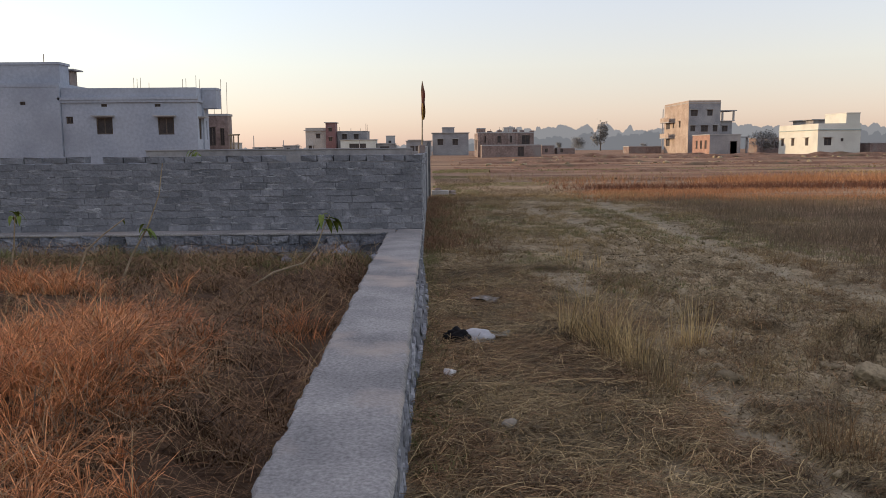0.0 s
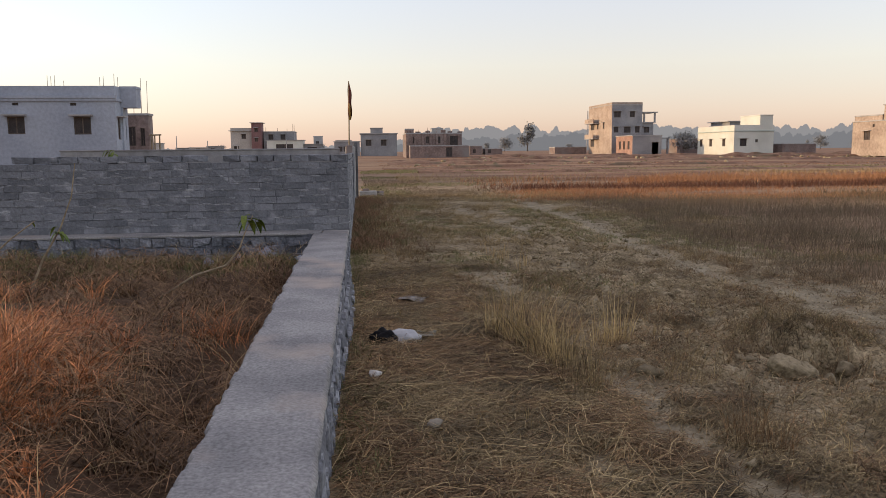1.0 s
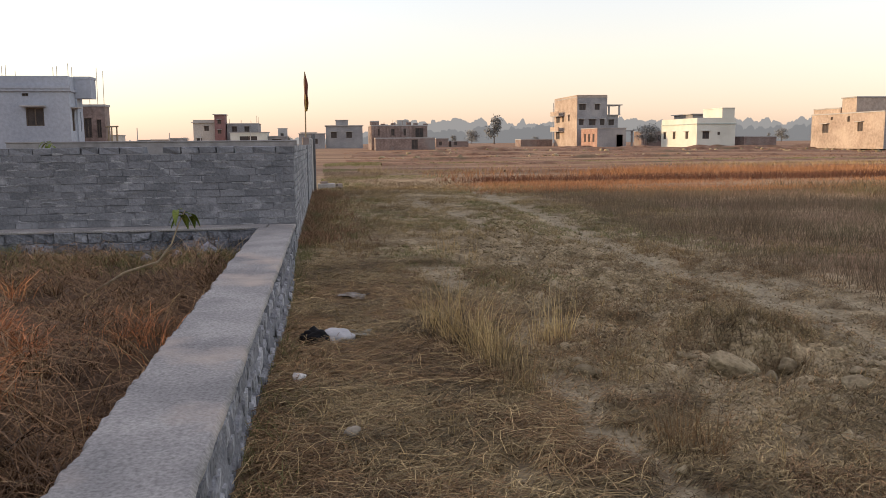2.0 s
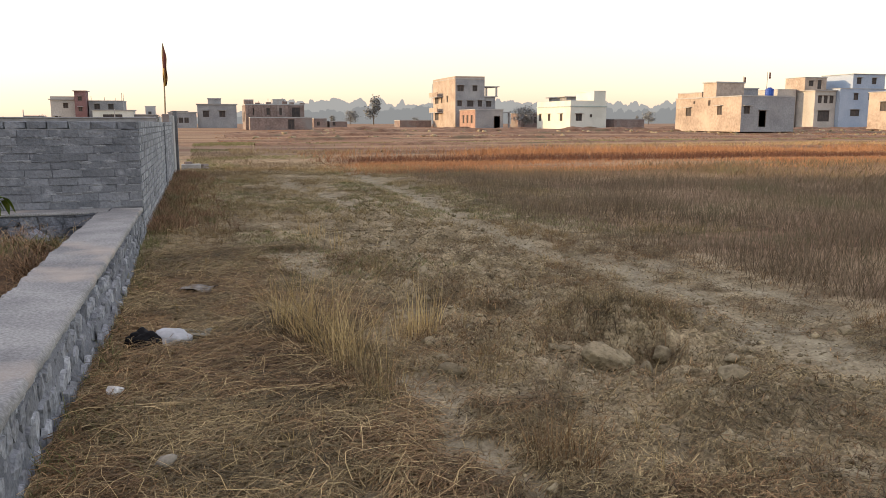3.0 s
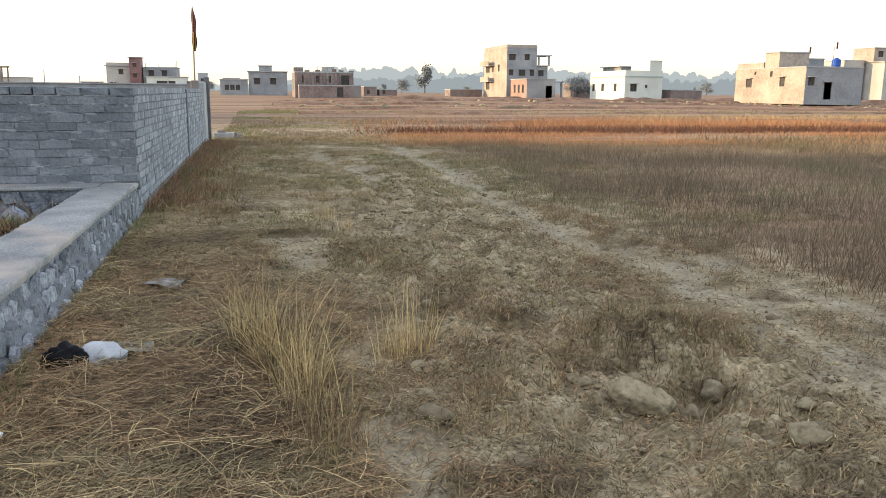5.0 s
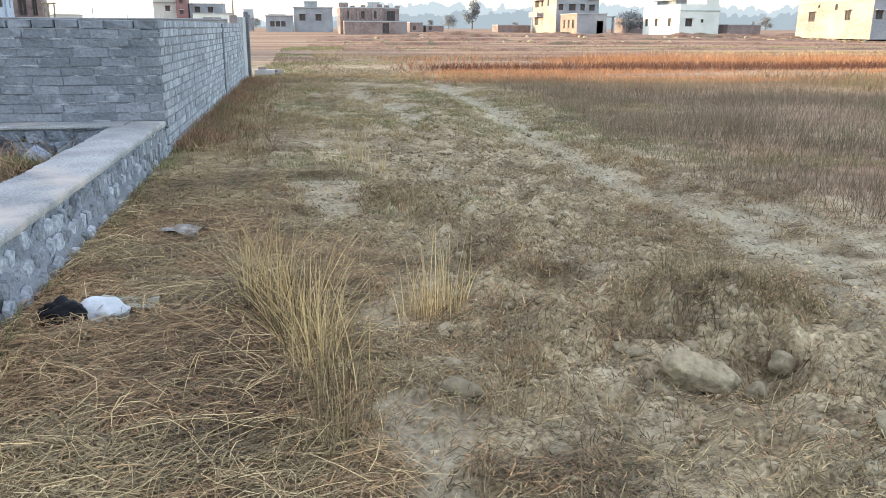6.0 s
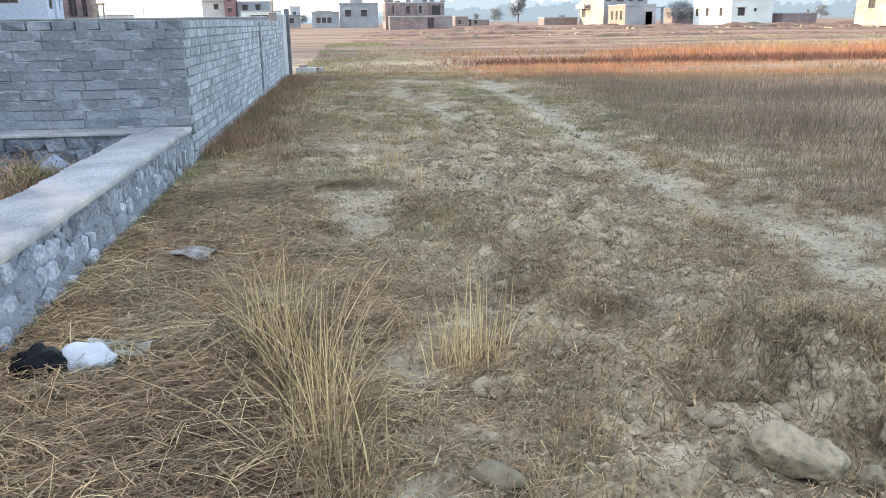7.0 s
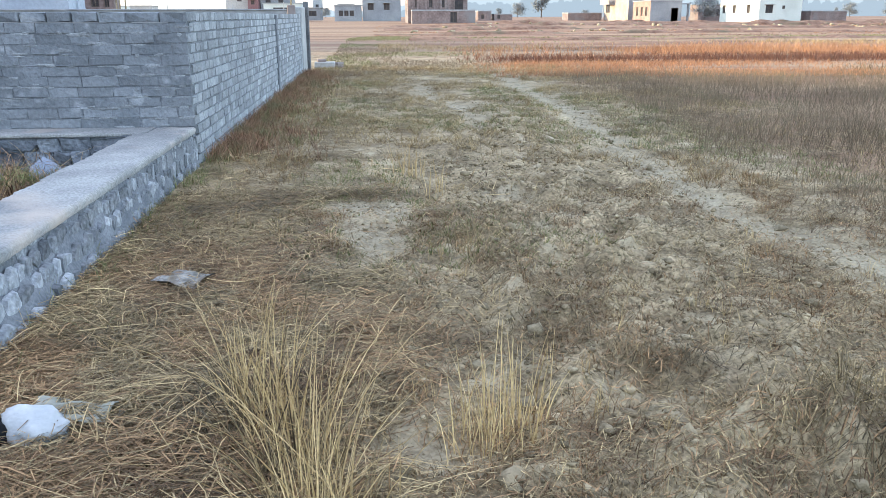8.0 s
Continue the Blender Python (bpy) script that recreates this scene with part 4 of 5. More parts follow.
BG = "stones by the dug hole"
stone("boulder", "large pale clay boulder beside the dug hole", 3.01, 4.60, 0.28, 0.22, 0.21, -50, 3, sink=0.2, tilt=8, cuts=4, group=BG)
stone("boulder", "rounded pale clay stone at the hole edge", 3.52, 4.79, 0.15, 0.135, 0.14, 20, 4, sink=0.15, group=BG)
stone("boulder", "small rounded clay stone in the hole", 3.22, 4.50, 0.11, 0.11, 0.12, 70, 5, sink=0.15, group=BG)
for x, y, s, sd in ((3.18, 4.02, 0.15, 6), (3.46, 3.98, 0.24, 7), (3.62, 4.10, 0.17, 8), (3.74, 4.36, 0.13, 9), (3.35, 3.82, 0.12, 10), (2.775, 4.86, 0.10, 11), (2.815, 4.80, 0.11, 12), (3.14, 4.92, 0.13, 22),
                    (3.1, 5.05, 0.09, 13), (2.02, 4.75, 0.13, 14), (2.0, 4.50, 0.19, 15), (2.05, 5.19, 0.12, 23), (2.2, 5.69, 0.14, 24), (2.25, 4.05, 0.14, 16), (3.45, 5.15, 0.11, 17), (2.55, 5.6, 0.09, 18), (3.95, 4.5, 0.12, 19), (4.8, 4.6, 0.17, 20), (4.95, 4.75, 0.14, 21)):
    stone("clod_stone", "dry clay clod lying on the bare earth", x, y, s * 0.85, s * 0.7, s * 0.5, sd * 47, sd, group=BG, cuts=2)
stone("white_stone", "small white stone on the straw", 0.225, 4.58, 0.10, 0.075, 0.07, 15, 30, "white_stone", 2, -0.2)
stone("pale_stone", "small pale rounded stone on the straw", 0.525, 3.60, 0.085, 0.075, 0.07, 40, 31, "pale_rock", 2, -0.15)
for x, y, s, sd in ((-1.02, 9.72, 0.42, 40), (-1.35, 9.55, 0.26, 41), (-0.62, 9.9, 0.24, 42), (-1.75, 9.75, 0.2, 43)):
    stone("quarry_stone", "angular blue-grey quarry stone by the foundation", x, y, s, s * 0.8, s * 0.75, sd * 33, sd, "blue_rock", 1, 0.25, group="quarry stones by the foundation")

# clods of the broken ground, uncountable
rs = np.random.RandomState(4)
ico = bmesh.new()
bmesh.ops.create_icosphere(ico, subdivisions=1, radius=0.5)
IV = np.array([v.co[:] for v in ico.verts])
IF = np.array([[v.index for v in f.verts] for f in ico.faces])
ico.free()


OV = np.array([(0.5, 0, 0), (-0.5, 0, 0), (0, 0.5, 0), (0, -0.5, 0), (0, 0, 0.5), (0, 0, -0.5)])
OF = np.array([(0, 2, 4), (2, 1, 4), (1, 3, 4), (3, 0, 4), (2, 0, 5), (1, 2, 5), (3, 1, 5), (0, 3, 5)])


def scatter_clods(name, label, n, xs, ys, weight, lo, hi, IV=IV, IF=IF):
    x, y = rs.uniform(*xs, n * 14), rs.uniform(*ys, n * 14)
    keep = rs.uniform(size=n * 14) < weight(x, y)
    x, y = x[keep][:n], y[keep][:n]
    n = len(x)
    s = lo + (hi - lo) * rs.uniform(size=n) ** 2.2
    P = IV[None] * (1 + 0.55 * rs.uniform(-1, 1, size=(n, len(IV), 1))) * (s[:, None, None] * np.stack([np.ones(n), rs.uniform(0.7, 1, n), rs.uniform(0.5, 0.8, n)], -1)[:, None, :])
    a = rs.uniform(0, 6.28, n)
    ca, sa = np.cos(a)[:, None], np.sin(a)[:, None]
    Q = np.stack([P[..., 0] * ca - P[..., 1] * sa + x[:, None], P[..., 0] * sa + P[..., 1] * ca + y[:, None], P[..., 2] + (ground_height(x, y) + s * 0.05)[:, None]], -1)
    F = (IF[None] + (np.arange(n) * len(IV))[:, None, None]).reshape(-1, 3)
    me = quick_mesh(name, Q.reshape(-1, 3), F, False)
    me.materials.append(M["clod"])
    tagged(new(name, me), label, "soil", kind="stuff")


def broken(x, y):
    return np.clip(bell(x, y, 2.95, 7.4, 1.05, 3.6) + bell(x, y, 3.5, 4.1, 0.85, 1.1) + 0.7 * bell(x, y, 3.4, 13, 1.0, 4) + 0.15 * bell(x, y, 2.3, 4.5, 1.2, 2), 0, 1)


patchy = lambda x, y: 0.25 + 0.75 * (smooth_noise(x * 1.7, y * 1.7, 77) * 0.6 + smooth_noise(x * 5, y * 5, 78) * 0.4 > 0.46)
scatter_clods("dirt_clods", "broken dry clods of earth on the track", 9500, (0.8, 6), (2, 20), lambda x, y: broken(x, y) * patchy(x, y), 0.010, 0.050)
scatter_clods("earth_lumps", "larger dry lumps of turned earth", 130, (1.9, 4.6), (2.6, 13), lambda x, y: broken(x, y) * patchy(x, y), 0.04, 0.105)
scatter_clods("soil_crumbs", "fine earth crumbs over the field", 17000, (0.2, 5.6), (1.5, 11), lambda x, y: 0.15 + 0.7 * broken(x, y) + 0.5 * bare(x, y), 0.006, 0.030, OV, OF)
scatter_clods("far_rubble", "heaps of earth and broken brick before the houses", 900, (-2, 130), (70, 113), lambda x, y: ease(0.45, 0.6, smooth_noise(x * 0.07, y * 0.3, 79)) * (x > 0.3 * (y - 60)), 0.15, 0.75)

# ---- grass ----
def ribbons(name, label, material, P, side, w, taper=0.8, category="grass", thing_kind="stuff", cut=None):
    """Blades from their middle lines P (n, k, 3), the sideways unit vector (n, 3) and half widths (n)."""
    n, k = P.shape[:2]
    f = (1 - taper * np.linspace(0, 1, k) ** 1.6)[None, :, None] * w[:, None, None] * side[:, None, :]
    V = np.stack([P - f, P + f], 2).reshape(-1, 3)
    base = (np.arange(n) * k * 2)[:, None] + np.arange(k - 1)[None] * 2
    F = np.stack([base, base + 1, base + 3, base + 2], -1).reshape(-1, 4)
    me = quick_mesh(name, V, F)
    me.materials.append(M[material])
    ob = new(name, me)
    return tagged(ob, label, category, kind=thing_kind)


def pick(n, xs, ys, weight):
    """n places in a stretch of the plan, by weight."""
    X, Y = [], []
    got = 0
    for _ in range(40):
        x, y = rs.uniform(*xs, n), rs.uniform(*ys, n)
        keep = rs.uniform(size=n) < weight(x, y)
        X.append(x[keep]); Y.append(y[keep])
        got += keep.sum()
        if got >= n:
            break
    return np.concatenate(X)[:n], np.concatenate(Y)[:n]


def standing(x, y, height, reach, width, k=4, heading=None, droop=0.25, curl=1.7, lift=0.0):
    n = len(x)
    a = rs.uniform(0, 6.283, n) if heading is None else heading
    s = np.linspace(0, 1, k)
    r = reach[:, None] * s[None] ** curl
    z = height[:, None] * (s - droop * s ** 3)[None]
    z0 = ground_height(x, y) - 0.01 + lift
    P = np.stack([x[:, None] + np.cos(a)[:, None] * r, y[:, None] + np.sin(a)[:, None] * r, z0[:, None] + z], -1)
    b = rs.uniform(0, 6.283, n)
    side = np.stack([np.cos(b), np.sin(b), np.zeros(n)], -1)
    return P, side, width


def lying(x, y, length, width, k=4, heading=None, arch=0.02, pile=0.03):
    n = len(x)
    a = rs.uniform(0, 6.283, n) if heading is None else heading
    bend = rs.normal(0, 0.32, n)
    s = np.linspace(0, 1, k) - 0.5
    ang = a[:, None] + bend[:, None] * s[None]
    px = x[:, None] + np.cos(ang) * length[:, None] * s[None]
    py = y[:, None] + np.sin(ang) * length[:, None] * s[None]
    tip = rs.normal(0, 0.08, n)
    z = ground_height(px, py) + 0.004 + (rs.uniform(0, 1, n) ** 2 * pile)[:, None] + (arch * rs.uniform(0.2, 1.6, n))[:, None] * (1 - 4 * s[None] ** 2) + np.maximum(0, tip[:, None] * s[None] * length[:, None] * 2)
    side = np.stack([-np.sin(a), np.cos(a), np.full(n, 0.25) * rs.normal(size=n)], -1)
    return np.stack([px, py, z], -1), side, width


def thatch(x, y):
    """Where cut straw lies."""
    hay = bell(x, y, 0.75, 4.6, 1.05, 3.2) + 0.6 * bell(x, y, 0.6, 9.0, 0.8, 3.0) + 0.5 * bell(x, y, 2.0, 2.2, 1.3, 1.6) + 0.75 * bell(x, y, 3.5, 5.35, 0.55, 0.35)
    hay = np.clip(hay, 0, 1)
    clump = ease(0.40, 0.62, smooth_noise(x * 1.6, y * 1.6, 51) * 0.6 + smooth_noise(x * 4.5, y * 4.5, 52) * 0.4)
    edge = ease(0.02, 0.12, x + 0.02 * smooth_noise(y * 3, y, 9))
    return (1 - bell(x, y, 0.37, 5.50, 0.24, 0.13)) * (0.05 + 0.9 * hay + 0.55 * clump * (1 - broken(x, y) * 0.75)) * (1 - 0.93 * bare(x, y)) * edge


U = rs.uniform
def russet_patch(x, y):
    """1 where the straw is rotten and brown, 0 where it is yellow."""
    return ease(0.44, 0.58, 0.6 * smooth_noise(x * 1.2, y * 1.2, 56) + 0.4 * smooth_noise(x * 3.6, y * 3.6, 57))


open_earth = lambda x, y: 1 - 0.60 * ease(1.55, 2.1, x) * (1 - ease(0.46, 0.60, 0.5 * smooth_noise(x * 1.9, y * 1.9, 58) + 0.5 * smooth_noise(x * 5.2, y * 5.2, 59)))
for many, bends, label in ((96000, 2, "short broken straw lying over the field"), (64000, 3, "matted dry straw lying over the field")):
    x, y = pick(many, (0.03, 5.6), (1.2, 9.5), lambda x, y: thatch(x, y) * open_earth(x, y) * (1.1 - 0.06 * y))
    brown = U(size=len(x)) < 0.16 + 0.60 * russet_patch(x, y)
    for material, chosen in (("brown_straw", brown), ("straw", ~brown)):
        px, py = x[chosen], y[chosen]
        n = len(px)
        hd = np.where(U(size=n) < 0.45, rs.normal(0.3, 0.6, n), U(0, 6.283, n))
        size = U(0.03, 0.10, n) if bends == 2 else U(0.07, 0.17, n)
        ribbons("straw_litter", ("rotten brown " if material == "brown_straw" else "yellow ") + label, material, *lying(px, py, size * np.where(px > 1.75, 0.6, 1.0), U(0.0011, 0.0027, n), bends, hd, 0.016, 0.05), taper=0.4)
x, y = pick(44000, (1.6, 5.2), (2.0, 9.5), lambda x, y: (1 - 0.9 * bare(x, y)) * open_earth(x, y) * (1.1 - 0.07 * y))
n = len(x)
ribbons("straw_bits", "small pale straw bits trodden into the earth", "straw", *lying(x, y, U(0.02, 0.08, n), U(0.0010, 0.0024, n), 2, None, 0.014, 0.035), taper=0.3)
x, y = pick(3200, (0.03, 1.8), (1.8, 8.0), lambda x, y: thatch(x, y))
n = len(x)
ribbons("long_straw", "long pale straw stalks scattered on top", "pale_blade", *lying(x, y, U(0.12, 0.34, n), U(0.0008, 0.0016, n), 4, None, 0.025, 0.06), taper=0.4)
x, y = pick(46000, (0.05, 8), (9.0, 26), lambda x, y: thatch(x, y) * 0.8 * (0.3 + 0.7 * smooth_noise(x * 1.3, y * 0.9, 55)) + 0.05)
n = len(x)
ribbons("straw_litter", "dry straw over the middle of the track", "straw", *lying(x, y, U(0.06, 0.26, n), U(0.0016, 0.0034, n), 2, None, 0.025, 0.05), taper=0.4)


x, y = pick(12000, (0.05, 8), (-9, 1.3), lambda x, y: np.clip(thatch(x, y) + 0.3, 0, 1))
n = len(x)
ribbons("straw_litter", "dry straw over the start of the track", "straw", *lying(x, y, U(0.1, 0.4, n), U(0.002, 0.005, n), 3, None, 0.03, 0.05), taper=0.4)
x, y = pick(5000, (5.4, 16), (-8, 3), lambda x, y: np.ones_like(x))
n = len(x)
h = U(0.10, 0.30, n)
ribbons("field_weeds", "dull brown weeds beside the start of the track", "weed", *standing(x, y, h, h * U(0.1, 0.8, n), U(0.006, 0.012, n), 3), 0.7)
x, y = pick(7000, (-12, -0.47), (-9, 9.8), lambda x, y: 1.0 * ((y < 0.7) | (x < -6.9)))
n = len(x)
L = U(0.2, 0.55, n)
ribbons("lot_grass", "matted brown grass in the rest of the lot", "lot_grass", *standing(x, y, L * 0.5, L * U(0.4, 1.1, n), U(0.004, 0.008, n), 3, None, 0.7, 1.0), 0.6)


# short stubble in clumps
def clumps(n_clumps, per, xs, ys, weight, h_lo, h_hi, spread, width, name, label, material, lean=0.5, k=3, droop=0.25):
    cx, cy = pick(n_clumps, xs, ys, weight)
    size = U(0.5, 1.0, len(cx))
    i = np.repeat(np.arange(len(cx)), per)
    n = len(i)
    a = U(0, 6.283, n)
    rad = spread * np.abs(rs.normal(0, 0.6, n)) * size[i]
    x, y = cx[i] + np.cos(a) * rad, cy[i] + np.sin(a) * rad
    h = U(h_lo, h_hi, n) * size[i]
    ribbons(name, label, material, *standing(x, y, h, h * lean * U(0.2, 1.3, n), U(0.6, 1.2, n) * width, k, a + rs.normal(0, 0.7, n), droop))


wild = lambda x, y: (1 - bare(x, y)) * (0.15 + 0.85 * ease(0.45, 0.6, smooth_noise(x * 1.1, y * 1.1, 61))) * (1 - 0.6 * broken(x, y)) * (x > 0.06)
clumps(2300, 16, (0.1, 6), (1.3, 11), lambda x, y: wild(x, y) * open_earth(x, y), 0.03, 0.13, 0.06, 0.0017, "stubble", "short brown grass stubble", "brown_straw", 0.9)
clumps(3600, 14, (0.1, 7.5), (9, 26), lambda x, y: wild(x, y), 0.05, 0.16, 0.12, 0.004, "stubble", "brown grass stubble along the track", "stubble", 0.8, 2)
clumps(2300, 13, (0.1, 6), (6.5, 23), lambda x, y: (1 - bare(x, y)) * ease(0.5, 0.65, smooth_noise(x * 0.7, y * 0.5, 63)), 0.03, 0.10, 0.12, 0.004, "green_growth", "short dull green grass", "green_grass", 0.7, 2)
clumps(160, 10, (0.3, 4.5), (2, 9), wild, 0.06, 0.22, 0.05, 0.0016, "thin_stalks", "thin dry upright stalks", "pale_blade", 0.35)


clumps(900, 11, (4.6, 6.6), (4.0, 17), lambda x, y: (1 - bare(x, y)) * (0.3 + 0.7 * smooth_noise(x * 1.8, y * 1.2, 69)), 0.03, 0.13, 0.14, 0.0026, "verge_growth", "short dull growth between the track and the weeds", "weed", 0.9, 3)
tangle = lambda x, y: (1 - bare(x, y)) * ease(0.50, 0.66, 0.6 * smooth_noise(x * 1.5, y * 1.5, 65) + 0.4 * smooth_noise(x * 4, y * 4, 66))
clumps(1500, 15, (1.6, 5.4), (1.8, 9), lambda x, y: tangle(x, y) * open_earth(x, y), 0.03, 0.10, 0.07, 0.0018, "tangled_grass", "low tangled dry grass patches on the earth", "brown_straw", 1.6, 3, 0.6)


# tall tufts standing on the straw
def tuft(label, spots, n, h_lo, h_hi, spread, width=0.0018, material="pale_blade", lean=0.45):
    for sx, sy, f in spots:
        m = max(2, round(n * f / len(spots)))
        a = U(0, 6.283, m)
        rad = spread * np.sqrt(U(0, 1, m))
        x, y = sx + np.cos(a) * rad, sy + np.sin(a) * rad
        h = (h_lo + (h_hi - h_lo) * U(0, 1, m) ** 1.4) * f
        P, side, w = standing(x, y, h, h * lean * np.abs(rs.normal(0, 0.9, m)), U(0.5, 1.35, m) * width, 5, np.where(U(size=m) < 0.5, a, U(0, 6.283, m)), 0.12, 1.35)
        ob = ribbons("grass_tuft", label, material, P, side, w, 0.75, "grass", "")
        ob["group"] = "grass tufts on the field"


tuft("tall bleached grass tuft on the straw", [(1.28, 5.55, 1.0), (1.18, 5.75, 0.9), (1.40, 5.30, 1.1), (1.42, 5.05, 0.9), (1.48, 4.80, 0.8)], 300, 0.10, 0.62, 0.12, 0.0026, lean=0.45)
tuft("brown broken stalks within the tall tuft", [(1.25, 5.6, 0.9), (1.42, 5.2, 1.0), (1.48, 4.9, 0.9)], 220, 0.08, 0.48, 0.16, 0.0024, material="straw", lean=0.7)
tuft("leaning dry grass tuft in front of the tall one", [(1.50, 4.55, 0.9), (1.56, 4.3, 0.85), (1.46, 4.15, 0.6)], 330, 0.08, 0.42, 0.13, 0.0021, material="straw", lean=0.5)
tuft("pale dry grass tuft beside bare earth", [(2.05, 5.42, 1.0), (2.12, 5.5, 0.9), (1.98, 5.38, 0.8)], 130, 0.10, 0.54, 0.12, 0.0024, lean=0.4)
tuft("rotten brown grass round the foot of the tall tuft", [(1.25, 5.5, 1.0), (1.45, 5.0, 1.0), (1.55, 4.4, 1.0), (2.08, 5.35, 0.8)], 520, 0.05, 0.20, 0.24, 0.0020, material="brown_straw", lean=1.0)
tuft("small reddish dry grass tuft", [(2.06, 3.32, 1.0), (2.12, 3.2, 0.8)], 190, 0.08, 0.36, 0.12, material="brown_straw", lean=0.45)
tuft("dry brown grass tuft on the track", [(2.30, 4.7, 1.0), (2.2, 4.4, 1.0), (2.38, 4.9, 0.8)], 300, 0.04, 0.17, 0.14, material="stubble", lean=0.6)
tuft("thin dry stalks on the track", [(1.92, 10.1, 1.0), (2.15, 9.2, 0.9), (2.0, 9.9, 1.0)], 60, 0.15, 0.42, 0.1, 0.0028, lean=0.25)
tuft("dry tuft beyond the bare patch", [(2.2, 7.7, 1.0), (2.3, 7.5, 0.8), (1.25, 6.6, 0.8)], 200, 0.07, 0.26, 0.15, material="straw", lean=0.6)
tuft("tangled dry grass on the mound by the hole", [(3.2, 5.3, 1.0), (3.5, 5.25, 1.0), (3.75, 5.2, 0.9), (3.4, 5.5, 0.9)], 1100, 0.04, 0.17, 0.22, material="straw", lean=1.1)
tuft("loose leaning stalks of the tall tuft", [(1.35, 5.4, 1.0), (1.45, 5.0, 1.0), (1.5, 4.7, 0.9)], 60, 0.25, 0.60, 0.18, 0.0024, lean=0.8)
tuft("single pale stalk beside the tuft", [(1.69, 5.05, 1.0)], 3, 0.36, 0.44, 0.03, lean=0.05)

# weeds along the foot of the brick wall
foot = lambda x, y: np.exp(-np.maximum(0, x - 0.05) / (0.20 + 0.12 * smooth_noise(y * 1.3, y, 3))) * (0.5 + 0.5 * smooth_noise(x, y * 0.9, 67))
clumps(1000, 15, (0.02, 1.6), (10.9, 23.5), lambda x, y: foot(x, y) * (0.2 + 0.8 * smooth_noise(x * 1.5, y * 0.8, 68)), 0.05, 0.30, 0.12, 0.0034, "wall_weeds", "russet and green weeds along the brick wall", "wall_weed", 0.9, 3)
clumps(150, 12, (0.02, 1.5), (10.6, 20), foot, 0.06, 0.22, 0.12, 0.004, "wall_weeds", "dull green weeds along the brick wall", "green_grass", 0.6, 4)
clumps(260, 9, (0.0, 0.5), (3.0, 10.5), lambda x, y: np.exp(-x / 0.14), 0.05, 0.2, 0.05, 0.002, "foot_grass", "thin grass at the foot of the stone wall", "green_grass", 0.7, 4)


# the uncut field beyond the track
def uncut(x, y):
    edge = 5.35 + 0.9 * cloud(x * 0.6, y * 0.6, 71) - 0.55 * bell(x, y, 5, 11, 9, 3.0) + 0.5 * ease(15, 20, y)
    return ease(-0.15, 0.7, x - edge) * (0.35 + 0.65 * smooth_noise(x * 0.9, y * 0.9, 72))


x, y = pick(88000, (4.6, 17), (3.5, 22.5), lambda x, y: uncut(x, y) * (1.15 - 0.035 * y))
n = len(x)
h = U(0.10, 0.32, n) * (0.5 + 0.9 * smooth_noise(x * 0.7, y * 0.7, 73))
ribbons("field_weeds", "dense dull brown weeds of the uncut field", "weed", *standing(x, y, h, h * U(0.05, 0.5, n), U(0.0016, 0.0038, n), 2), 0.7)
x, y = pick(26000, (14, 42), (6, 24), lambda x, y: np.ones_like(x))
n = len(x)
h = U(0.10, 0.32, n)
ribbons("field_weeds", "dull brown weeds farther over the field", "weed", *standing(x, y, h, h * U(0.1, 0.8, n), U(0.007, 0.014, n), 2), 0.7)


def band(x, y):
    left = 4.2 + 1.8 * cloud(x * 0.3, y * 0.3, 74) + 0.10 * np.maximum(0, 26 - y)
    return ease(-0.5, 1.5, x - left) * (0.15 + 0.85 * ease(0.38, 0.58, smooth_noise(x * 0.12, y * 0.5, 75))) * (1 - 0.85 * np.exp(-((y - 28.5 - 0.05 * x) / 1.1) ** 2))


strip = lambda x, y, y0, y1: ease(y0 - 0.6, y0 + 0.4, y + 0.7 * cloud(x * 0.25, y * 0, 81)) * (1 - ease(y1 - 0.4, y1 + 0.6, y + 0.7 * cloud(x * 0.25, y * 0, 82)))
for many, y0, y1, lo, hi, wide, material, label in (
        (36000, 21.5, 27.0, 0.05, 0.19, 0.0065, "orange_grass", "tall orange dry grass in the low sun"),
        (13000, 27.2, 29.8, 0.16, 0.36, 0.009, "dark_russet", "dark russet grass strip across the field"),
        (14000, 29.8, 37.0, 0.22, 0.50, 0.010, "orange_grass", "orange dry grass beyond the dark strip"),
        (11000, 37.0, 48.0, 0.08, 0.26, 0.014, "gold_grass", "golden stubble of a farther plot"),
        (6000, 48.0, 57.0, 0.04, 0.16, 0.020, "green_grass", "dull green strip across the field"),
        (9000, 57.0, 80.0, 0.03, 0.11, 0.026, "dark_russet", "patchy russet growth of the far field"),
        (9000, 62.0, 115.0, 0.03, 0.10, 0.04, "orange_grass", "patchy dull growth before the houses")):
    x, y = pick(many, (2, 110), (y0 - 1, y1 + 1), lambda x, y: strip(x, y, y0, y1) * (x < y * 1.25 + 4) * (ease(3.5, 7.5, x) if y0 == 27.2 else band(x, y) if y1 < 38 else 0.1 + 0.9 * ease(0.42, 0.6, smooth_noise(x * 0.07, y * 0.3, 79))))
    n = len(x)
    h = U(lo, hi, n) * (0.5 + 0.7 * smooth_noise(x * 0.4, y * 0.4, 76))
    ribbons("field_strip", label, material, *standing(x, y, h, h * U(0.1, 0.7, n), U(0.6, 1.4, n) * wide, 2), 0.75)


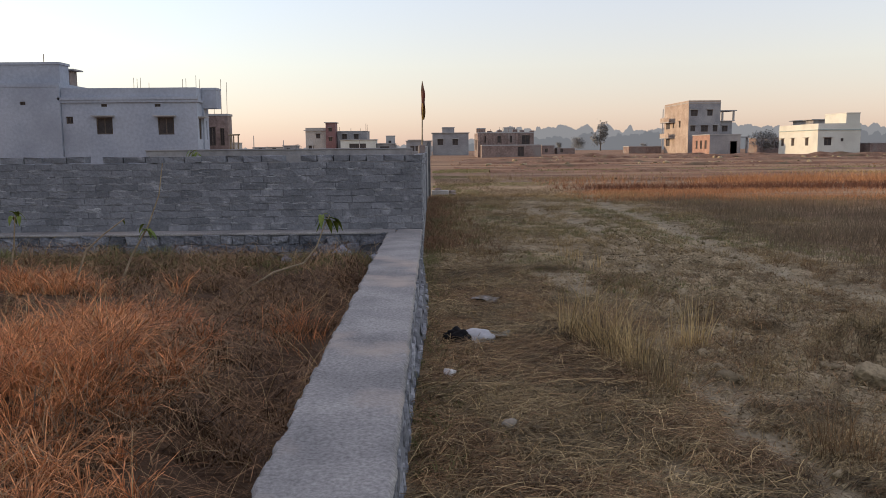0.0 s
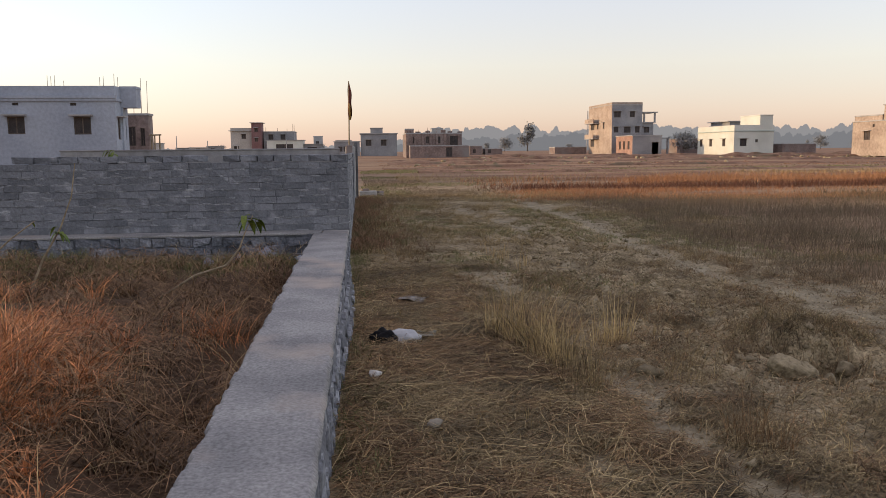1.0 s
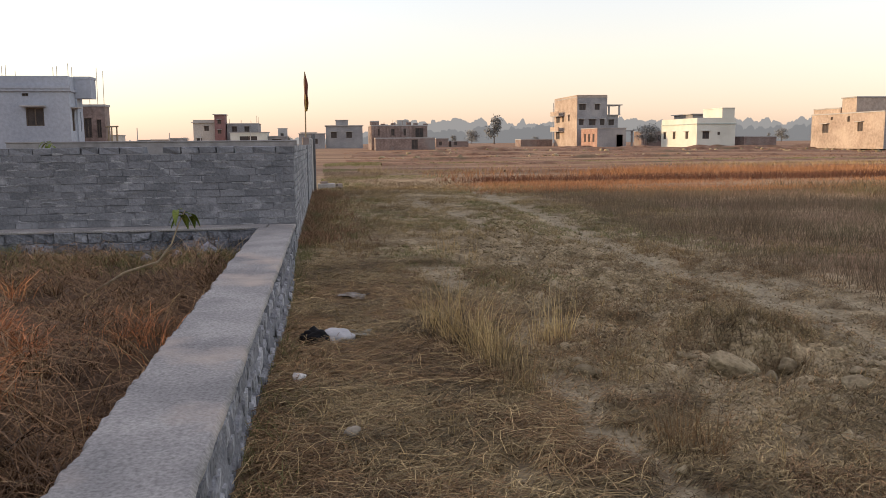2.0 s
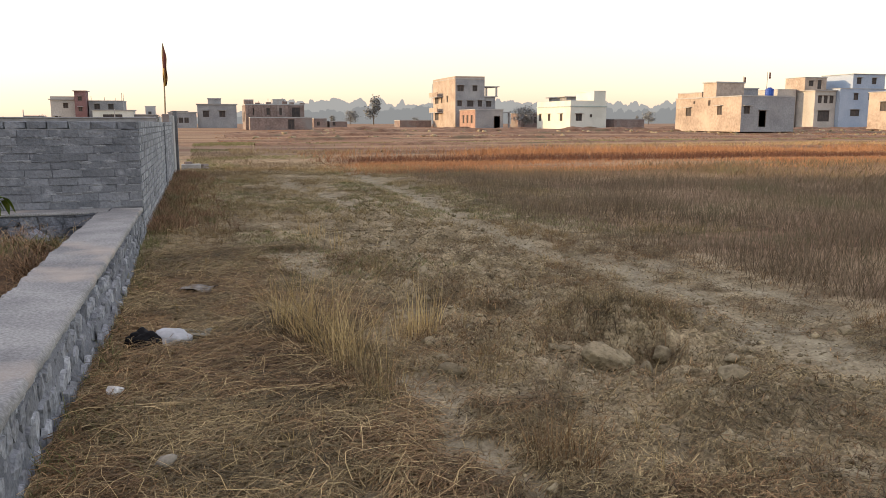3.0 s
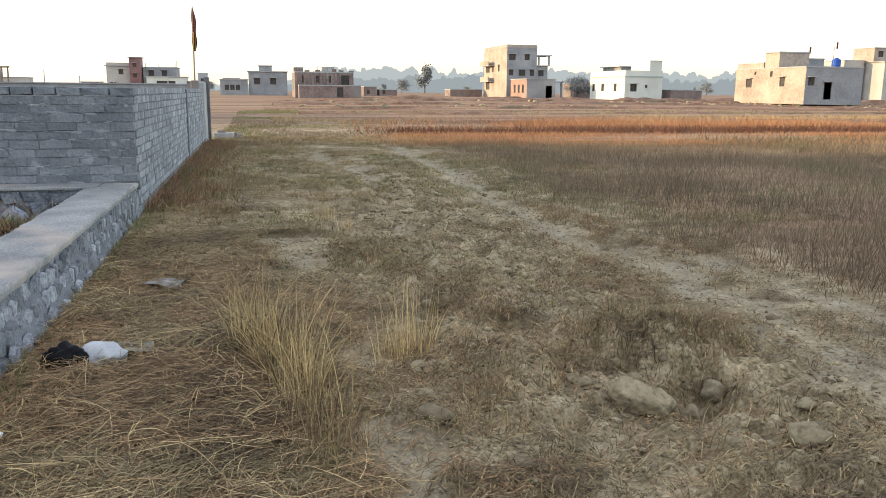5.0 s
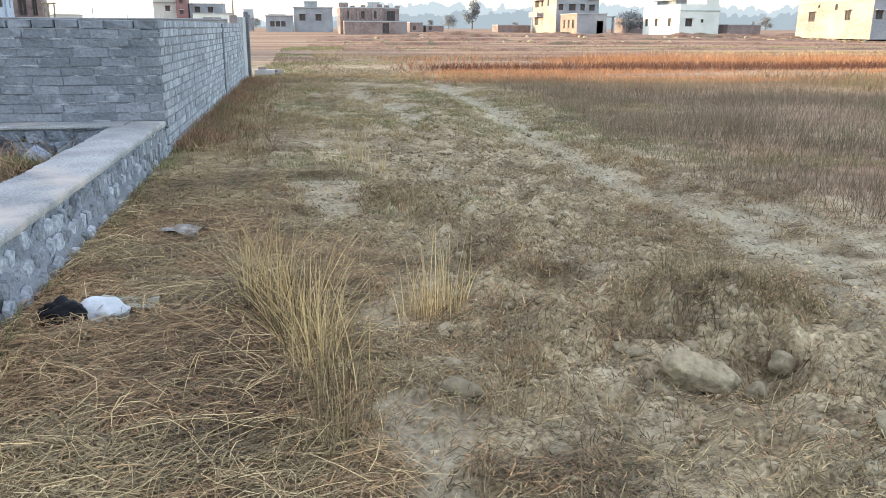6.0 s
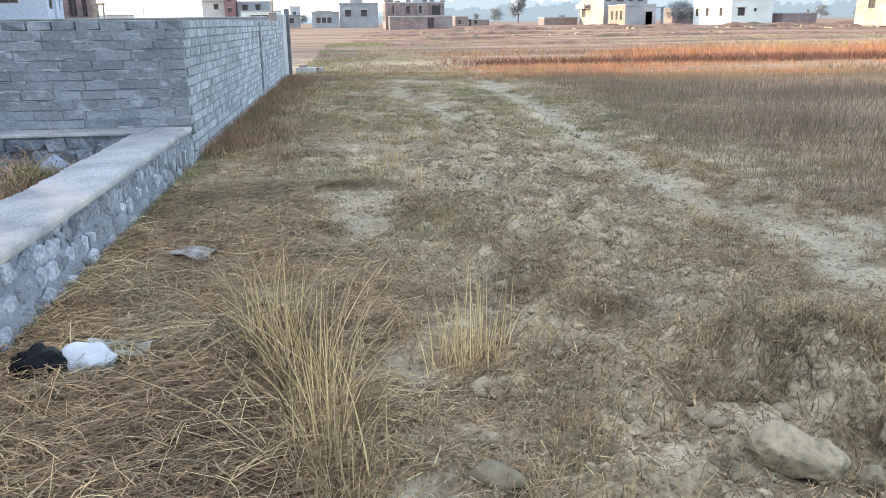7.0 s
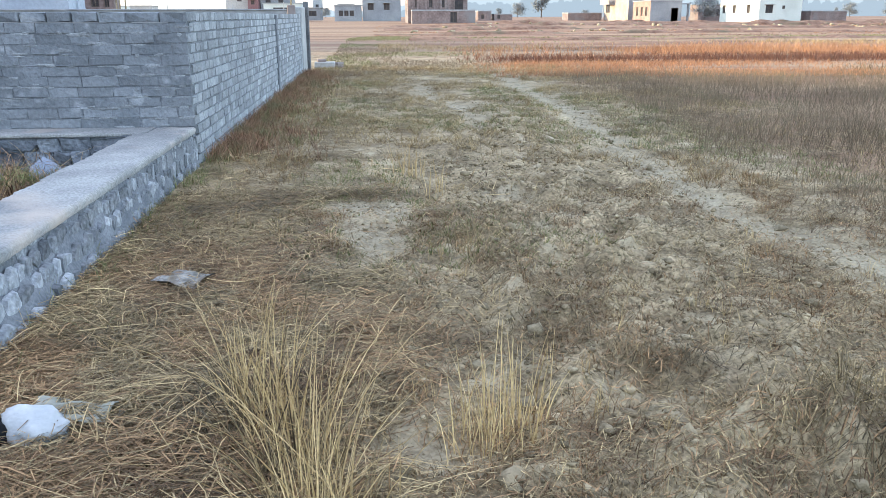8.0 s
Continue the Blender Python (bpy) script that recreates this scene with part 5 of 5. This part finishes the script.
# low earth bunds between the plots
def bund(label, y0, x0, x1, high, wide, seed, step=0.5):
    r = np.random.RandomState(seed)
    xs = np.arange(x0, x1, step)
    yc = y0 + 1.4 * cloud(xs * 0.06, xs * 0, seed, 3)
    tall = high * np.clip(0.55 + 1.6 * cloud(xs * 0.35, xs * 0, seed + 1, 4), 0.1, 1.3)
    V = []
    for u, f in ((-1, -0.35), (-0.55, 0.45), (-0.15, 0.95), (0.2, 1.0), (0.6, 0.4), (1, -0.35)):
        yy = yc + u * wide * 0.5 + r.normal(0, 0.05 * wide, len(xs))
        V.append(np.stack([xs, yy, ground_height(xs, yy) + tall * f + r.normal(0, 0.06 * high, len(xs))], -1))
    V = np.stack(V, 1)
    k = V.shape[1]
    idx = np.arange(len(xs) * k).reshape(len(xs), k)
    F = np.stack([idx[:-1, :-1], idx[1:, :-1], idx[1:, 1:], idx[:-1, 1:]], -1).reshape(-1, 4)
    me = quick_mesh("earth_bund", V.reshape(-1, 3), F, True)
    me.materials.append(M["bund"])
    tagged(new("earth_bund", me), label, "bund", "bunds between the plots", "structure")


bund("low dry earth bund between two plots", 38.0, 9, 75, 0.14, 1.2, 401)
bund("low dark earth bund across the field", 52.5, 4, 95, 0.20, 1.5, 402)
bund("low dry earth bund across the far field", 66, 2, 120, 0.26, 2.0, 403, 0.8)
bund("broken earth bund of the far field", 82, 3, 140, 0.32, 2.4, 404, 0.8)
bund("heaped earth bank before the houses", 98, 4, 160, 0.45, 3.2, 405, 0.8)
bund("heaped earth bank beside the brick shell", 111, 17, 190, 0.55, 3.5, 406, 0.8)
x, y = pick(8000, (0.3, 8), (22, 60), lambda x, y: (1 - ease(2, 7.5, x)) * (1 - ease(26, 58, y)) * ease(0.4, 0.6, smooth_noise(x * 0.5, y * 0.4, 80)))
n = len(x)
h = U(0.03, 0.12, n)
ribbons("far_stubble", "short dull stubble beyond the wall", "weed", *standing(x, y, h, h * U(0.3, 1.2, n), U(0.005, 0.012, n), 2), 0.6)
x, y = pick(7000, (0.2, 7), (23, 62), lambda x, y: (1 - ease(3, 7, x)) * ease(0.42, 0.58, smooth_noise(x * 0.35, y * 0.3, 89)))
n = len(x)
h = U(0.03, 0.11, n)
ribbons("far_green", "short dull green growth beyond the wall", "green_grass", *standing(x, y, h, h * U(0.3, 1.2, n), U(0.006, 0.014, n), 2), 0.6)

# the walled lot: matted brown grass with russet tufts, sun glow in their colour
lot = lambda x, y: (x < -0.5) & (y < 10.25)
hump = lambda x, y: ease(0.30, 0.68, 0.6 * smooth_noise(x * 1.3, y * 1.3, 85) + 0.4 * smooth_noise(x * 3.3, y * 3.3, 86))
x, y = pick(20000, (-7.0, -0.47), (0.6, 10.1), lambda x, y: lot(x, y) * (0.4 + 0.6 * hump(x, y)) * (1.1 - 0.07 * y))
n = len(x)
L = U(0.12, 0.6, n) * (0.30 + 0.95 * hump(x, y)) * (0.55 + 0.45 * ease(0.5, 1.1, -x))
flow = 6.283 * smooth_noise(x * 0.8, y * 0.8, 87) + rs.normal(0, 1.5, n)
ribbons("lot_grass", "matted long brown grass filling the walled lot", "lot_grass", *standing(x, y, L * 0.5, L * U(0.4, 1.1, n), U(0.0024, 0.0052, n), 3, flow, 0.8, 1.0), 0.6)
x, y = pick(17000, (-6.5, -0.5), (1.2, 9.5), lambda x, y: lot(x, y) * (0.3 + 0.7 * hump(x, y)))
n = len(x)
P, side, w = lying(x, y, U(0.08, 0.36, n), U(0.0012, 0.0026, n), 3, None, 0.05, 0.10)
P[..., 2] += (0.16 * hump(x, y) * U(0.3, 1.0, n))[:, None]
ribbons("fallen_grass", "fallen tangled grass over the lot", "lot_grass", P, side, w, 0.5)
russet = lambda x, y: lot(x, y) * np.clip(1.2 * bell(x, y, -1.95, 3.9, 0.42, 0.75) + 0.5 * bell(x, y, -2.2, 5.4, 0.5, 0.35) + 0.3 * bell(x, y, -1.05, 6.1, 0.3, 0.25) + 0.3 * bell(x, y, -3.9, 7.3, 1.0, 0.5) + 0.25 * bell(x, y, -1.3, 2.4, 0.35, 0.4) , 0, 1)
x, y = pick(9000, (-7, -0.5), (0.8, 9.5), lambda x, y: russet(x, y) * (0.08 + 0.92 * ease(0.45, 0.68, 0.6 * smooth_noise(x * 2.0, y * 2.0, 83) + 0.4 * smooth_noise(x * 5, y * 5, 84))))
n = len(x)
L = (0.10 + 0.58 * U(0, 1, n) ** 1.3) * (0.45 + 0.85 * russet(x, y))
flow = 6.283 * smooth_noise(x * 1.1, y * 1.1, 88) + rs.normal(0, 1.5, n)
ribbons("russet_grass", "russet feathery grass tufts in the lot, sun glow painted in", "sunlit_red_grass", *standing(x, y, L * 0.85, L * U(0.2, 0.9, n), U(0.0015, 0.0032, n), 4, flow, 0.4, 1.4), 0.7)
clumps(300, 62, (-6.5, -0.62), (1.0, 9.6), lambda x, y: lot(x, y) * (0.45 + 0.55 * hump(x, y)) * (1.2 - 0.1 * y), 0.16, 0.46, 0.10, 0.0036, "grass_mops", "long drooping brown grass mops in the lot", "lot_grass", 1.25, 4, 0.75)
clumps(170, 70, (-5.0, -0.62), (1.0, 9.0), lambda x, y: russet(x, y), 0.14, 0.56, 0.10, 0.0034, "russet_mops", "feathery russet grass mops in the lot, coloured as sunlit", "sunlit_red_grass", 0.9, 4, 0.5)
x, y = pick(1500, (-7, -0.5), (1.5, 9.8), lambda x, y: lot(x, y) * 1.0)
n = len(x)
L = U(0.3, 0.75, n)
ribbons("lot_stalks", "loose pale stalks in the lot", "pale_blade", *standing(x, y, L * 0.8, L * U(0.3, 1.0, n), U(0.0010, 0.0019, n), 6, None, 0.4, 1.4), 0.7)
x, y = pick(8000, (-6, -0.5), (8.0, 10.28), lambda x, y: lot(x, y) * ease(8.0, 9.0, y))
n = len(x)
L = U(0.05, 0.2, n)
ribbons("lot_green", "short green grass below the foundation", "green_grass", *standing(x, y, L, L * U(0.2, 0.8, n), U(0.002, 0.004, n), 3), 0.7)


# ---- saplings in the lot ----
def sapling(label, line, leaf_at, leaves, size, seed):
    r = random.Random(seed)
    e = thing("sapling", label, "plant", 0, 0, 0, "saplings in the lot")
    bm = bmesh.new()
    for i, (p, q) in enumerate(zip(line, line[1:])):
        f = 1 - i / len(line)
        rod(bm, p, q, 0.009 * f + 0.003, 0.009 * (f - 1 / len(line)) + 0.003, 6)
    part("stem", bm, "bamboo", e)
    for i in range(leaves):
        a = r.uniform(0, 6.28)
        out = Vector((math.cos(a), math.sin(a), 0))
        side = Vector((-out.y, out.x, 0))
        c = Vector(leaf_at) + Vector((r.uniform(-1, 1), r.uniform(-1, 1), r.uniform(-1, 0.6))) * size * 0.35
        bm = bmesh.new()
        rows = []
        for k in range(6):
            s = k / 5
            mid = c + out * size * (s * 0.75) + Vector((0, 0, size * (0.25 * s - 1.0 * s * s)))
            wd = size * 0.17 * math.sin(math.pi * (0.08 + 0.88 * s)) + 0.001
            rows.append([bm.verts.new(mid - side * wd + Vector((0, 0, 0.004))), bm.verts.new(mid - Vector((0, 0, 0.004))), bm.verts.new(mid + side * wd + Vector((0, 0, 0.004)))])
        for a0, b0 in zip(rows, rows[1:]):
            bm.faces.new((a0[0], a0[1], b0[1], b0[0]))
            bm.faces.new((a0[1], a0[2], b0[2], b0[1]))
        part("leaf", bm, "green_leaf", e)


z = rest(-1.72, 7.5)
sapling("bent sapling with a drooping yellow-green leaf tuft", [(-1.9, 7.45, z - 0.05), (-1.45, 7.5, 0.27), (-1.15, 7.5, 0.36), (-1.02, 7.5, 0.52), (-0.95, 7.5, 0.70), (-0.88, 7.5, 0.84)], (-0.90, 7.5, 0.83), 9, 0.17, 1)
sapling("thin leaning sapling with few green leaves", [(-3.0, 7.5, 0.1), (-2.85, 7.5, 0.45), (-2.67, 7.5, 0.75), (-2.55, 7.5, 1.05), (-2.5, 7.5, 1.36)], (-2.68, 7.46, 0.74), 6, 0.12, 2)
sapling("thin bare sapling twig", [(-3.45, 7.5, 0.1), (-3.3, 7.5, 0.5), (-3.12, 7.5, 0.66), (-2.9, 7.5, 0.82)], (-2.92, 7.5, 0.80), 1, 0.06, 3)
sapling("small sapling with yellow-green leaves", [(-4.1, 7.5, 0.1), (-4.0, 7.5, 0.55), (-3.97, 7.5, 0.86)], (-3.97, 7.5, 0.88), 6, 0.12, 4)


# ---- litter ----
def crumpled(name, seed, sx, sy, sz, rough=0.3, freq=3.0):
    bm = bmesh.new()
    bmesh.ops.create_icosphere(bm, subdivisions=4, radius=0.5)
    for v in bm.verts:
        p = v.co.copy()
        k = 1 + rough * abs(noise.noise(p * freq + Vector((seed, 0, seed)))) * 1.6 - rough * 0.4 + 0.10 * noise.noise(p * 9 + Vector((0, seed, 0)))
        v.co = Vector((p.x * sx * k, p.y * sy * k, max(-0.12, p.z * k) * sz))
    return mesh_of(bm, name, True)


me = crumpled("bag", 3, 0.23, 0.17, 0.17)
me.materials.append(M["black_plastic"])
ob = new("black_bag", me)
ob.matrix_basis = pose(0.305, 5.53, rest(0.305, 5.53) + 0.028, 0, 0, 12)
tagged(ob, "crumpled black plastic bag lying on straw", "bag")
me = crumpled("bag", 8, 0.23, 0.18, 0.15, 0.22, 2.1)
me.materials.append(M["white_plastic"])
ob = new("white_bag", me)
ob.matrix_basis = pose(0.485, 5.58, rest(0.475, 5.58) + 0.025, 0, 8, -10)
tagged(ob, "torn white plastic bag beside the black one", "bag")


def sheet(name, label, x, y, sx, sy, turn, material, seed, bend=0.04, category="litter"):
    V, F = [], []
    nu, nv = 12, 10
    for top in (0, 1):
        for i in range(nu):
            for j in range(nv):
                u, v = i / (nu - 1) - 0.5, j / (nv - 1) - 0.5
                edge = 1 + 0.18 * noise.noise(Vector((u * 4, v * 4, seed)))
                V.append((u * sx * edge, v * sy * edge, bend * (noise.noise(Vector((u * 3, v * 3, seed * 2.2))) + 0.7) + 0.003 * top))
    m = nu * nv
    for i in range(nu - 1):
        for j in range(nv - 1):
            a = i * nv + j
            F.append((a, a + 1, a + nv + 1, a + nv))
            F.append((m + a, m + a + nv, m + a + nv + 1, m + a + 1))
    me = quick_mesh(name, V, F, True)
    me.materials.append(M[material])
    ob = new(name, me)
    ob.matrix_basis = pose(x, y, rest(x, y) + 0.022, 0, 0, turn)
    return tagged(ob, label, category)


sheet("plastic_sheet", "dull greenish plastic film under the white bag", 0.57, 5.67, 0.30, 0.15, -12, "clear_plastic", 5, 0.03)
sheet("torn_paper", "torn weathered paper packet on the straw", 0.64, 7.12, 0.25, 0.22, -20, "paper", 7, 0.035)


sapling("green shoot growing behind the brick wall", [(-3.65, 12.5, -0.05), (-3.6, 12.5, 0.8), (-3.64, 12.5, 1.42)], (-3.64, 12.5, 1.47), 7, 0.14, 5)

# broken slab and bricks beside the end post
pile = thing("brick_pile", "small pile of a slab and broken bricks", "bricks", 0.42, 25.6, rest(0.42, 25.6))
part("slab", a_box(-0.30, -0.2, -0.03, 0.26, 0.2, 0.16, bevel=0.015), "concrete", pile)
for i, (bx, by, bz, turn) in enumerate(((0.36, 0.0, 0.03, 20), (0.42, -0.2, 0.03, 70), (0.38, -0.05, 0.12, 50), (-0.1, 0.0, 0.195, 15))):
    part("brick", a_box(-0.115, -0.055, -0.035, 0.115, 0.055, 0.035, bevel=0.006), "brickwork", pile, at=pose(bx, by, bz, 0, 0, turn))

# ---- pieces of the walls ----
def lay(mesh_list, parent, name, m):
    ob = new(name, mesh_list[rng.randrange(len(mesh_list))])
    ob.parent = parent
    ob.matrix_basis = m
    return ob


# rubble on the face along the track, battered out at its foot
def foot_out(y, z):
    return (0.03 + 0.10 * math.exp(-((y - 6.8) / 2.2) ** 2)) * max(0.0, 1 - z / 0.30)


V, F = [], []
heights = (-0.15, -0.02, 0.06, 0.13, 0.20, 0.27, 0.33)
span = [-2 + 0.06 * i for i in range(212)]
for yv in span:
    for z in heights:
        V.append((-0.041 + foot_out(yv, max(z, 0)) + 0.03 * noise.noise(Vector((0, yv * 4, z * 6))), yv, z))
kk = len(heights)
for i in range(len(span) - 1):
    for j in range(kk - 1):
        a = i * kk + j
        F.append((a, a + kk, a + kk + 1, a + 1))
part("apron", quick_mesh("apron", V, F, True), "mortar", low_wall, "smeared grey mortar apron")
y = -1.0
ROWS_Z = (0.02, 0.125, 0.225, 0.31)
count = 0
for i, z in enumerate(ROWS_Z):
    y = 1.6 + rng.uniform(0, 0.1)
    while y < BACK + 0.05 and count < 345:
        w = rng.uniform(0.07, 0.17)
        hh = rng.uniform(0.10, 0.15) if z < 0.3 else rng.uniform(0.07, 0.095)
        m = Matrix.Translation((-0.030 + foot_out(y + w / 2, z) + rng.uniform(-0.008, 0.006), y + w / 2, z + rng.uniform(-0.02, 0.02))) @ pose(0, 0, 0, 0, 0, 90) @ pose(0, 0, 0, 0, rng.uniform(-10, 10), 0) @ Matrix.Diagonal((w * 1.1, 0.05, hh * 1.08, 1))
        lay(RUBBLE, low_wall, "stone", m)
        y += w * 0.95 + 0.008
        count += 1
# split stones under the cross wall
for i, z in enumerate((0.04, 0.165, 0.285)):
    x = -0.50
    while x > -7.2:
        w = rng.uniform(0.13, 0.36)
        m = Matrix.Translation((x - w / 2, FRONT - 0.004, z + rng.uniform(-0.008, 0.008))) @ pose(0, 0, 0, 0, rng.uniform(-6, 6), 0) @ Matrix.Diagonal((w * 0.98, 0.05, rng.uniform(0.105, 0.13), 1))
        lay(SPLIT, back_wall, "stone", m)
        x -= w + 0.012
# brick courses of the cross wall
COURSES = 11
STEP = (TOP - COPE) / COURSES
for i in range(COURSES):
    z = COPE + STEP * (i + 0.5)
    x = -0.004 - (0.15 if i % 2 else 0.0)
    if i % 2:
        m = Matrix.Translation((-0.075, BACK, z)) @ Matrix.Diagonal((0.13, 0.03, STEP - 0.016, 1))
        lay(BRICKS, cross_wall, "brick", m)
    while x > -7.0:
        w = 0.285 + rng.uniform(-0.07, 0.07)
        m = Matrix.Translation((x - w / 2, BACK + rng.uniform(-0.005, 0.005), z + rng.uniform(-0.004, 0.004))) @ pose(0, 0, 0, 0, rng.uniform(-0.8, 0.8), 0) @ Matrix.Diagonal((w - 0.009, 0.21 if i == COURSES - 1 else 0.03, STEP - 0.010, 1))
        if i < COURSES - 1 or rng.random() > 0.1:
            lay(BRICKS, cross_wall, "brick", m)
        x -= w
# brick courses of the side wall: single bricks near the corner, the rest joined
joined = bmesh.new()
n_single = 0
for i in range(15):
    z = 0.012 + 0.0935 * (i + 0.5)
    yy = BACK + 0.004 + (0.10 if i % 2 else 0)
    while yy < 23.15:
        w = 0.20 + rng.uniform(-0.012, 0.012)
        m = Matrix.Translation((rng.uniform(-0.003, 0.004), yy + w / 2, z)) @ pose(0, 0, 0, 0, 0, 90) @ Matrix.Diagonal((w - 0.016, 0.03, 0.077, 1))
        if yy < 14.6 and n_single < 310:
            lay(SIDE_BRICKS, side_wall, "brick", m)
            n_single += 1
        elif not 17.72 < yy + w / 2 < 17.92:
            box(joined, 0.0, 0.0, 0.0, 1, 1, 1)
            joined.verts.ensure_lookup_table()
            for v in joined.verts[len(joined.verts) - 8:]:
                v.co = m @ Vector((v.co.x - 0.5, v.co.y, v.co.z - 0.5))
        yy += w
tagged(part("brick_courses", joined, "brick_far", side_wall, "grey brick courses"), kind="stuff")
part("pier_joint", a_box(-0.02, 17.74, 0.0, 0.018, 17.90, TOP - 0.02), "mortar", side_wall, "dark mortar joint of a pier")

# mortar smeared over the brick faces
V, F = [], []
smear = random.Random(17)
for i in range(600):
    x, z = smear.uniform(-7, -0.05), smear.uniform(COPE + 0.02, TOP - 0.13)
    if smear.random() < 0.75:
        z = COPE + STEP * round((z - COPE) / STEP) + smear.uniform(-0.012, 0.012)
    w, hh, k0 = smear.uniform(0.02, 0.13), smear.uniform(0.006, 0.024), len(V)
    V.append((x, BACK - 0.0085, z))
    for j in range(9):
        a = 2 * math.pi * j / 9
        q = smear.uniform(0.6, 1.15)
        V.append((x + math.cos(a) * w * q, BACK + 0.004, z + math.sin(a) * hh * q))
        F.append((k0, k0 + 1 + (j + 1) % 9, k0 + 1 + j))
tagged(part("mortar_smears", quick_mesh("mortar_smears", V, F, True), "smear", cross_wall, "pale mortar smeared over the joints"), kind="stuff")
